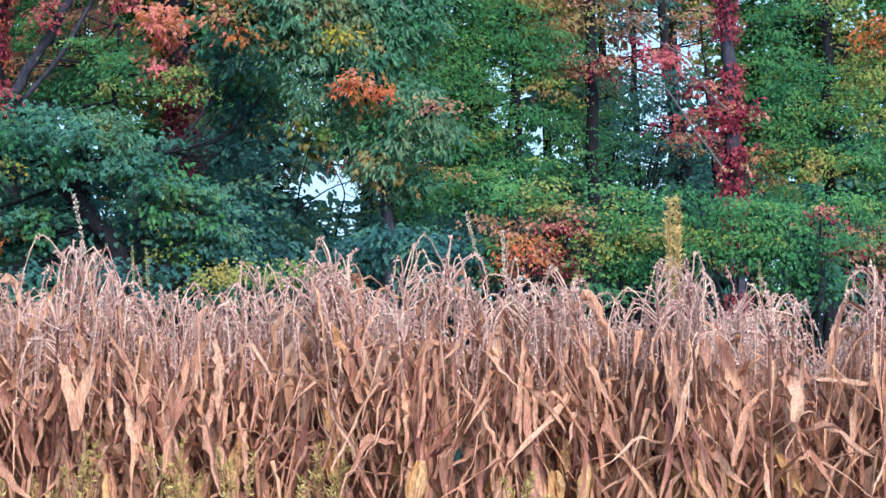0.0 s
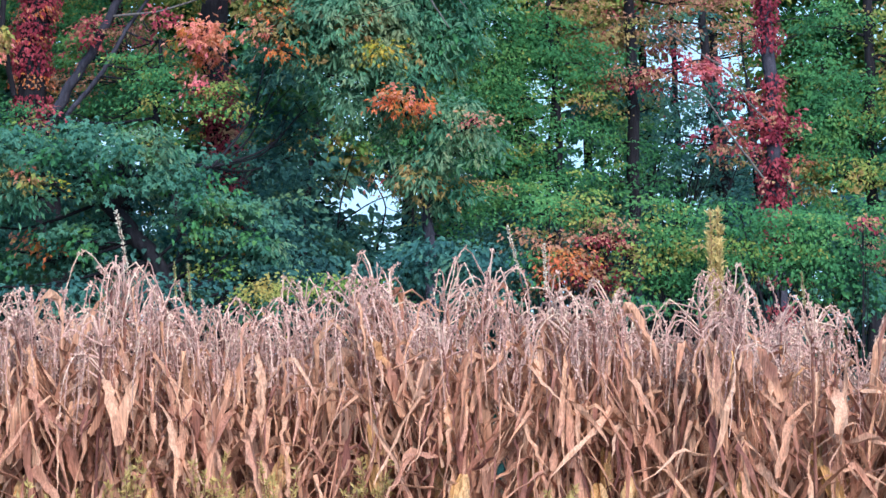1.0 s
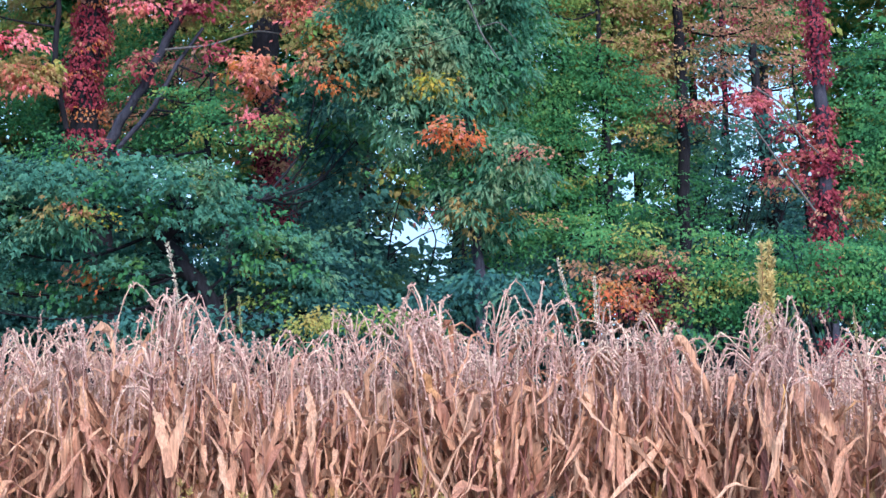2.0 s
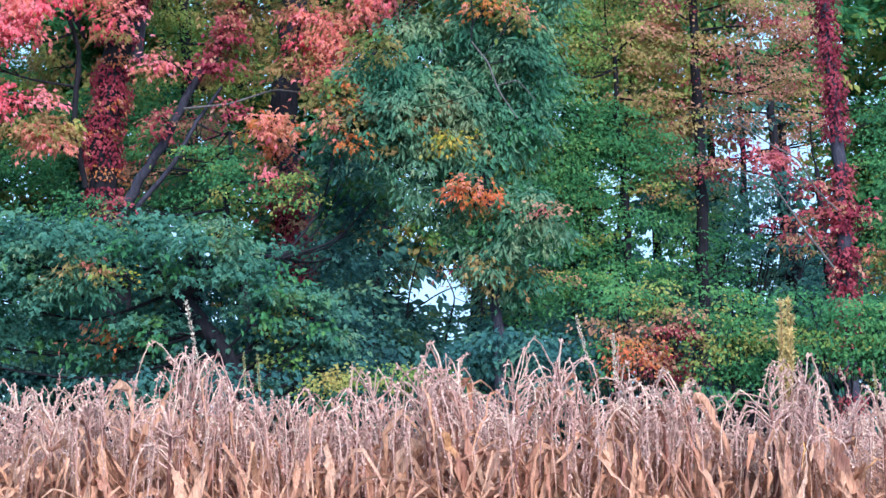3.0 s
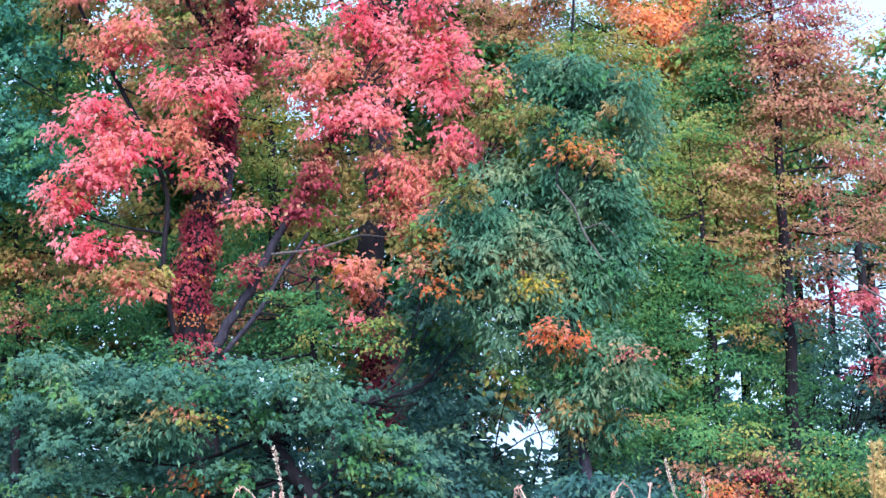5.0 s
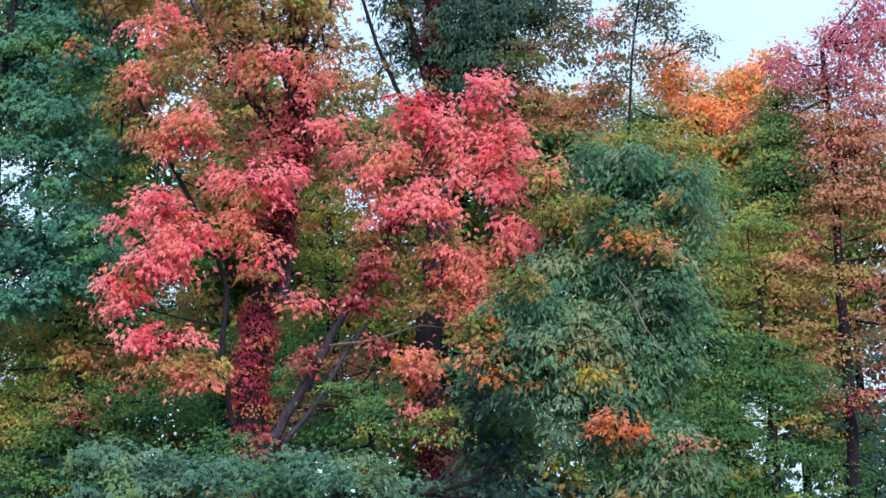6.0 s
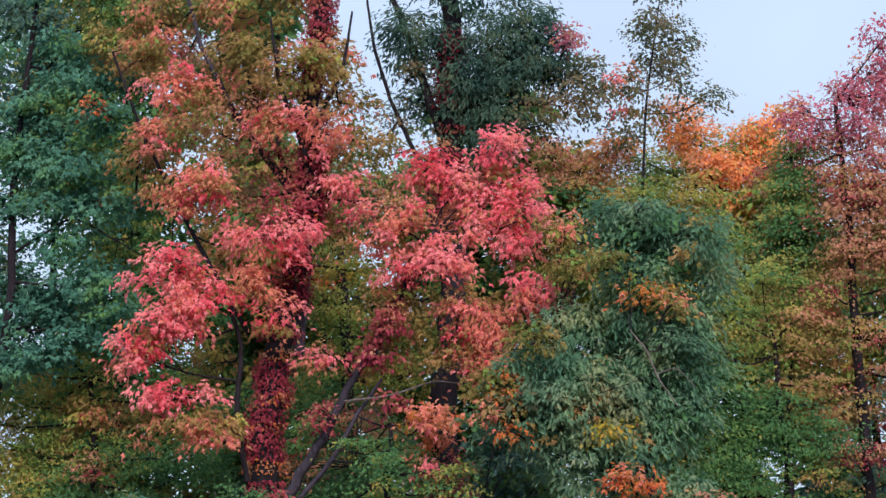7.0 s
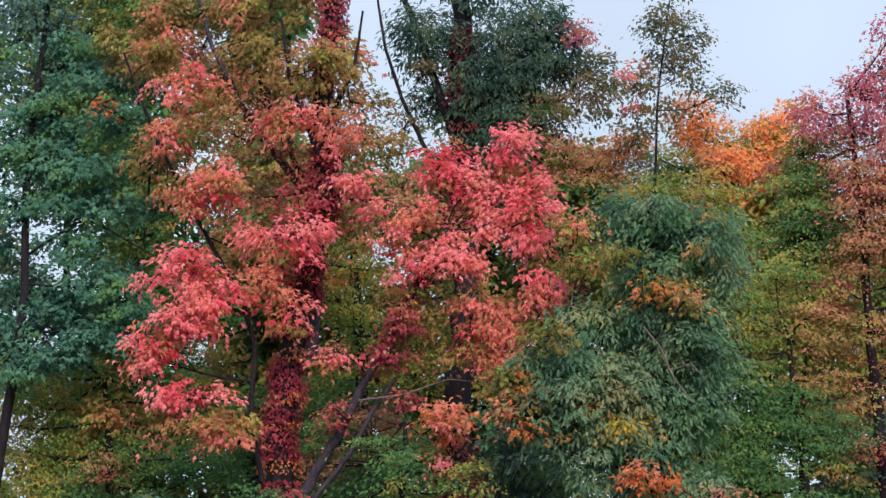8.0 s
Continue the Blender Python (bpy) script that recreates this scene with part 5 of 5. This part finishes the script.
# ---- standing dry corn ----
def straw(name, colours, rough=0.75, light=0.15, by_object=False):
    # strong streaks along the blade paint in the shade between its folds
    m = leaf_material(name, colours, light, rough, 0.4, 0.17, by_object, (0.45, 1.35))
    return m


HUSK = straw("dry_corn_leaf", [(0.229, 0.0968, 0.0836), (0.44, 0.207, 0.145), (0.616, 0.339, 0.229), (0.66, 0.405, 0.29), (0.475, 0.238, 0.176), (0.651, 0.361, 0.229), (0.352, 0.158, 0.123), (0.722, 0.396, 0.15)], by_object=True)
TASSEL = straw("dry_tassel", [(0.299, 0.15, 0.136), (0.546, 0.326, 0.29), (0.695, 0.466, 0.405), (0.766, 0.607, 0.458)])
STALK = rough_material("dry_stalk", [(0.08, 0.033, 0.035), (0.22, 0.095, 0.08), (0.4, 0.2, 0.14)], 9, (3, 3, 0.5), per_object=0.1)
EAR = straw("dry_ear_husk", [(0.5, 0.26, 0.1), (0.62, 0.36, 0.16), (0.68, 0.45, 0.25), (0.5, 0.3, 0.14)])


def blade_strip(path, widths, fold, twist, g):
    """A long folded leaf along a path: three points across, crumpled edges."""
    p = np.asarray(path)
    d = unit(np.gradient(p, axis=0))
    side = np.cross(d, np.array([0, 0, 1.0]))
    bad = np.linalg.norm(side, axis=1) < 0.25
    side[bad] = np.array([1.0, 0, 0])
    side = unit(side)
    nor = np.cross(side, d)
    ca, sa = np.cos(twist)[:, None], np.sin(twist)[:, None]
    s2, n2 = side * ca + nor * sa, nor * ca - side * sa
    across = np.array([-1, -0.1, 1.0])
    lift = fold * np.array([1, 0, 1.0])
    v = p[:, None] + s2[:, None] * (across[None, :, None] * widths[:, None, None]) + n2[:, None] * (lift[None, :, None] * widths[:, None, None])
    v += g.normal(size=v.shape) * widths[:, None, None] * 0.2
    m = len(p)
    i, j = np.meshgrid(np.arange(m - 1), np.arange(2), indexing="ij")
    f = np.stack([i * 3 + j, i * 3 + j + 1, (i + 1) * 3 + j + 1, (i + 1) * 3 + j], -1).reshape(-1, 4)
    return v.reshape(-1, 3), f


def arched_leaf(g, z, turn):
    """A long leaf that rises from the stalk, bends over and hangs, twisted by drying."""
    n = 14
    s = np.linspace(0, 1, n)
    length, reach, up = g.uniform(0.35, 0.65), g.uniform(0.1, 0.34), g.uniform(0.03, 0.2)
    out = reach * (1 - np.exp(-3.2 * s)) + g.uniform(-0.05, 0.06) * s
    drop = up * np.sin(np.minimum(s * 4.2, np.pi)) - length * np.maximum(s - 0.2, 0) * g.uniform(0.8, 1.1)
    bend = g.normal() * 0.2 * s ** 1.4
    x, y = np.cos(turn), np.sin(turn)
    path = np.stack([x * out - y * bend, y * out + x * bend, z + drop], 1)
    path += np.cumsum(g.normal(size=(n, 3)) * 0.012, 0)
    widths = (0.006 + 0.022 * g.random() ** 2) * np.clip(np.minimum(0.45 + 2.4 * s, 1.25 * (1 - s) ** 0.6 + 0.04), 0.05, 1)
    return blade_strip(path, widths, g.uniform(0.1, 0.8), g.uniform(-1, 1) + np.cumsum(g.normal(size=n) * 0.32), g)


def kinked_leaf(g, z, turn):
    """A stiff leaf that stands out from the stalk and is snapped, its end hanging."""
    n = 13
    s = np.linspace(0, 1, n)
    kink, length = g.uniform(0.3, 0.65), g.uniform(0.45, 0.85)
    rise, fall = radians(g.uniform(5, 65)), radians(g.uniform(25, 85))
    a, b = np.minimum(s, kink) * length, np.maximum(s - kink, 0) * length
    out = a * math.cos(rise) + b * math.cos(fall)
    up = a * math.sin(rise) - b * math.sin(fall)
    bend = g.normal() * 0.12 * s ** 2
    x, y = np.cos(turn), np.sin(turn)
    path = np.stack([x * out - y * bend, y * out + x * bend, z + up], 1) + np.cumsum(g.normal(size=(n, 3)) * 0.006, 0)
    widths = (0.006 + 0.02 * g.random() ** 2) * np.clip(np.minimum(0.5 + 2 * s, 1.3 * (1 - s) ** 0.55 + 0.05), 0.05, 1)
    return blade_strip(path, widths, g.uniform(0.2, 0.9), g.uniform(-0.8, 0.8) + np.cumsum(g.normal(size=n) * 0.18), g)


def hanging_leaf(g, z, turn):
    """A broad withered leaf that hangs aslant beside the stalk, wider towards its lower end."""
    n = 10
    s = np.linspace(0, 1, n)
    length = g.uniform(0.28, 0.52)
    out = g.uniform(0.05, 0.22) * s ** 0.7 + 0.015
    side = g.normal() * 0.12 * s
    x, y = np.cos(turn), np.sin(turn)
    path = np.stack([x * out - y * side, y * out + x * side, z + 0.05 * np.sin(np.pi * s) - length * s], 1)
    path += np.cumsum(g.normal(size=(n, 3)) * 0.008, 0)
    widths = (0.01 + 0.025 * g.random() ** 1.6) * np.clip(0.15 + 1.9 * s - 0.95 * s ** 2 - 1.6 * np.maximum(s - 0.7, 0), 0.08, 1)
    return blade_strip(path, widths, g.uniform(-0.4, 0.6), g.normal() * 0.6 + np.cumsum(g.normal(size=n) * 0.16), g)


def tassel_mesh(g, z, low, high):
    """A mop of long bumpy strands that rise from the stalk's tip and hang over."""
    pieces, florets, along, normal = [], [], [], []
    count = g.integers(low, high)
    wind = g.uniform(0, 2 * np.pi)
    for k in range(count + 1):
        n = 10
        s = np.linspace(0, 1, n)
        a = wind + g.uniform(-2.6, 2.6)
        z0 = z + g.uniform(-0.1, 0.1)
        if k == count:
            path = np.stack([0.05 * np.cos(a) * s ** 2, 0.05 * np.sin(a) * s ** 2, z0 + g.uniform(0.16, 0.28) * s - 0.1 * g.random() * s ** 3], 1)
        else:
            rise, reach, hang = g.uniform(0.03, 0.16), g.uniform(0.07, 0.27), g.uniform(0.15, 0.45)
            out = reach * (1 - (1 - s) ** 2.2)
            up = rise * np.sin(np.minimum(s / 0.36, 1) * np.pi / 2) - hang * np.maximum(s - 0.3, 0) ** 1.5 / 0.58
            path = np.stack([np.cos(a) * out, np.sin(a) * out, z0 + up], 1)
        path += np.cumsum(g.normal(size=(n, 3)) * 0.006, 0)
        pieces.append(tube(path, 0.0031 * (1 + 0.55 * (np.arange(n) % 2)) * (1.15 - 0.6 * s), 3))
        m = 34
        t = g.random(m) * (n - 3) + 2
        i = t.astype(int)
        florets.append(path[i] + (path[np.minimum(i + 1, n - 1)] - path[i]) * (t - i)[:, None])
        along.append(np.gradient(path, axis=0)[i] * 26 + g.normal(size=(m, 3)) * 0.6)
        normal.append(g.normal(size=(m, 3)))
    v, f = joined(pieces)
    at = np.concatenate(florets)
    lv, lf = blades(at, np.concatenate(normal), np.concatenate(along), g.uniform(0.012, 0.025, len(at)), "chaff")
    return mesh_of("tassel", np.concatenate([v, lv]), [f, lf + len(v)], TASSEL)


def ear_mesh(g, z, turn):
    x, y = np.cos(turn), np.sin(turn)
    pieces = []
    for k in range(6):
        n = 8
        s = np.linspace(0, 1, n)
        a = turn + k * 1.05
        r = 0.026 * np.sin(np.pi * np.clip(s * 0.9 + 0.08, 0, 1)) ** 0.6 + (0.03 * s ** 3 * g.random())
        axis = np.stack([x * (0.03 + 0.1 * s), y * (0.03 + 0.1 * s), z + (0.04 - 0.2 * s) * 1.0], 1)
        path = axis + np.stack([np.cos(a) * r, np.sin(a) * r, np.zeros(n)], 1)
        pieces.append(blade_strip(path, 0.024 * np.sin(np.pi * (0.12 + 0.82 * s)) + 0.003, 0.3, np.full(n, a) + g.normal() * 0.3, g))
    v, f = joined(pieces)
    return mesh_of("ear", v, [f], EAR)


TOPS = {}


def corn_plant(seed, low=13, high=22, leaves=34):
    g = np.random.default_rng(100 + seed)
    ob = tagged(new("corn_plant"), "dry tan corn plant with a drooping tassel", "corn", "standing corn")
    h = g.uniform(1.76, 2.0)
    n = 15
    s = np.linspace(0, 1, n)
    bend = g.normal(size=2) * 0.07
    line = np.stack([bend[0] * s ** 2, bend[1] * s ** 2, h * s], 1)
    v, f = tube(line, 0.013 * (1 - 0.55 * s) * (1 + 0.18 * (np.arange(n) % 2)), 7)
    part("stalk", mesh_of("stalk", v, [f], STALK, True), ob)
    turn = g.uniform(0, np.pi)
    for k in range(leaves):
        z = g.uniform(0.35, 1.1) if k < 2 else 1.12 + (h - 1.16) * (k - 2 + g.random()) / (leaves - 2)
        r = g.random()
        make = hanging_leaf if r < 0.4 else kinked_leaf if r < 0.8 else arched_leaf
        if make is kinked_leaf and z > h - 0.35:
            make = hanging_leaf
        v, f = make(g, min(z, h - 0.06), turn + np.pi * k + g.normal() * 0.9)
        v[:, :2] += bend * (z / h) ** 2
        part("leaf", mesh_of("leaf", v, [f], HUSK), ob)
    t = part("tassel", tassel_mesh(g, h - 0.05, low, high), ob)
    t.location = (bend[0], bend[1], 0)
    if g.random() < 0.6:
        part("ear", ear_mesh(g, g.uniform(1.05, 1.35), g.uniform(0, 6.3)), ob, "papery ochre husk")
    TOPS[ob] = h + 0.19
    return ob


kinds = [corn_plant(i) for i in range(26)]
far_kinds = [corn_plant(60 + i, 10, 18, 9) for i in range(8)]
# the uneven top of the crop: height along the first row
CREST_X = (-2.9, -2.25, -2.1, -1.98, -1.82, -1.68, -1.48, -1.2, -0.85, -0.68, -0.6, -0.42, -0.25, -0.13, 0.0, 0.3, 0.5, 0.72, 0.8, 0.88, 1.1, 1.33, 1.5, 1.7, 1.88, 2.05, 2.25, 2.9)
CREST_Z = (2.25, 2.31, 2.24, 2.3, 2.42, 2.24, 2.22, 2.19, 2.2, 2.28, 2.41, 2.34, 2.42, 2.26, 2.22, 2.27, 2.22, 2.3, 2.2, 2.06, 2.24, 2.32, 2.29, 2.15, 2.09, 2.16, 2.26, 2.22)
g = np.random.default_rng(5)
used = set()
for row, ry in enumerate([10.7, 11.4, 12.15, 12.95, 13.8]):
    span_l, span_r = -0.31 * ry - 0.3, 0.245 * ry + 0.3
    step = (0.15, 0.16, 0.18, 0.2, 0.2)[row]
    for k in range(int((span_r - span_l) / step)):
        cx = span_l + step * (k + g.uniform(-0.35, 0.35))
        made = kinds if row < 3 else far_kinds
        unused = [p for p in made if p not in used]
        plant_kind = unused[0] if unused else made[int(g.integers(0, len(made)))]
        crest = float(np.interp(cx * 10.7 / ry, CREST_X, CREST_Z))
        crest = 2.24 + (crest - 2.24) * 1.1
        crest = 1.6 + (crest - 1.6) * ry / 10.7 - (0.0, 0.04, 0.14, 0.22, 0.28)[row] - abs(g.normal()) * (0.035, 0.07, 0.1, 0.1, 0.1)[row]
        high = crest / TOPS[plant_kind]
        if row < 3 and g.random() < 0.16:
            high *= 0.94
        m = pose(cx, ry + g.normal() * 0.1, -0.02, g.normal() * 4.0, g.normal() * 5.0, g.uniform(0, 360))
        if plant_kind not in used:
            used.add(plant_kind)
            plant_kind.matrix_basis = m
            plant_kind.scale = (1, 1, high)
        else:
            copy_thing(plant_kind, m).scale = (1, 1, high)

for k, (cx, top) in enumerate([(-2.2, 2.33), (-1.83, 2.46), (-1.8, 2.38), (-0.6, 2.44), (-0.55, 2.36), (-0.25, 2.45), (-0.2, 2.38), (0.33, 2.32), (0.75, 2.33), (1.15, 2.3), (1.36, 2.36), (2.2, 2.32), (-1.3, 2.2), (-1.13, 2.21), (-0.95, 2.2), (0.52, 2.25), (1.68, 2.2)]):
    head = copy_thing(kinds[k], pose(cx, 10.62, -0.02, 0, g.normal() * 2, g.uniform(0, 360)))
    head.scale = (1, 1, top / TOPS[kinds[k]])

# ---- weeds among the corn ----
WEED = leaf_material("weed_green", [(0.45, 0.36, 0.14), (0.58, 0.46, 0.2), (0.68, 0.54, 0.28), (0.68, 0.48, 0.29)], 0.25, 0.6)
PALE = leaf_material("pale_seed_head", [(0.5, 0.44, 0.36), (0.66, 0.6, 0.5), (0.75, 0.71, 0.6), (0.62, 0.63, 0.47)], 0.2, 0.7)
GREENISH = leaf_material("greenish_seed_head", [(0.22, 0.28, 0.12), (0.36, 0.4, 0.18), (0.5, 0.5, 0.28), (0.56, 0.46, 0.3)], 0.2, 0.7)


def spike(x, y, top, length, lean, material, label, thick=0.016):
    """A stem with one upright seed head."""
    g = np.random.default_rng(int(abs(x) * 1000))
    ob = tagged(new("seed_stalk"), label, "plant")
    ob.location = (x - lean * 0.5, y, 0)
    n = 16
    s = np.linspace(0, 1, n)
    line = np.stack([lean * (0.3 * s + 0.7 * s ** 4), np.zeros(n), top * s], 1)
    v, f = tube(line, 0.005 - 0.003 * s, 5)
    part("stem", mesh_of("stem", v, [f], STALK, True), ob)
    m = 170
    t = 1 - g.random(m) * length / top
    at = np.stack([np.interp(t, s, line[:, 0]), np.zeros(m), top * t], 1)
    out = g.normal(size=(m, 3))
    out[:, 2] = 0
    at += unit(out) * thick * 0.3
    lv, lf = blades(at, g.normal(size=(m, 3)), unit(out) * 0.55 + np.array([lean, 0, 1.0]), g.uniform(0.7, 1.6, m) * thick, "plain")
    tagged(part("seed_head", mesh_of("seed_head", lv, [lf], material), ob), kind="stuff")
    return ob


spike(-1.856, 11.15, 2.67, 0.34, -0.2, PALE, "pale upright seed spike above the corn", 0.013)
spike(-1.62, 11.15, 2.39, 0.2, -0.05, GREENISH, "green upright seed spike among dry tassels", 0.009)
spike(-1.54, 11.15, 2.38, 0.2, -0.06, GREENISH, "green upright seed spike among dry tassels", 0.009)
spike(0.245, 11.15, 2.57, 0.26, -0.25, PALE, "leaning brown seed spike above the corn", 0.011)
spike(0.33, 11.15, 2.47, 0.24, -0.03, PALE, "leaning brown seed spike above the corn", 0.011)
spike(1.70, 11.15, 2.32, 0.18, -0.06, GREENISH, "green upright seed spike among dry tassels", 0.009)


def weed(x, y, top, wide, label, full=80, reach=0.42):
    """A bushy weed: stems with narrow leaves and feathery tops."""
    g = np.random.default_rng(int(abs(x) * 1000) + 3)
    ob = tagged(new("weed"), label, "weed", "weeds in the corn")
    ob.location = (x, y, 0)
    at, along, size = [], [], []
    for k in range(7):
        n = 9
        s = np.linspace(0, 1, n)
        h = top * g.uniform(0.82, 1.0)
        a = g.uniform(0, 6.3)
        line = np.stack([np.cos(a) * wide * s ** 3, np.sin(a) * wide * 0.6 * s ** 3, h * s], 1)
        v, f = tube(line, 0.004 - 0.002 * s, 4)
        part("stem", mesh_of("stem", v, [f], STALK, True), ob)
        m = full
        t = 1 - g.random(m) ** 1.4 * reach / top
        at.append(np.stack([np.interp(t, s, line[:, c]) for c in range(3)], 1))
        d = g.normal(size=(m, 3)) * 0.8
        d[:, 2] = abs(d[:, 2]) + 0.6
        along.append(d)
        size.append(g.uniform(0.016, 0.045, m))
    lv, lf = blades(np.concatenate(at), g.normal(size=(7 * full, 3)), np.concatenate(along), np.concatenate(size), "long")
    tagged(part("foliage", mesh_of("foliage", lv, [lf], WEED), ob), kind="stuff")


weed(1.19, 10.9, 2.68, 0.03, "tall feathery yellow-green weed above the corn", 260, 0.6)
for wx, top in [(-2.5, 1.35), (-2.2, 1.28), (-1.75, 1.42), (-1.35, 1.4), (-1.28, 1.26), (-1.0, 1.36), (-0.7, 1.24), (-0.55, 1.45), (0.35, 1.25), (0.44, 1.2), (-1.95, 1.22)]:
    weed(wx, 10.3 + 0.1 * math.sin(wx * 9), top, 0.09, "yellow-green feathery weed at the field edge")
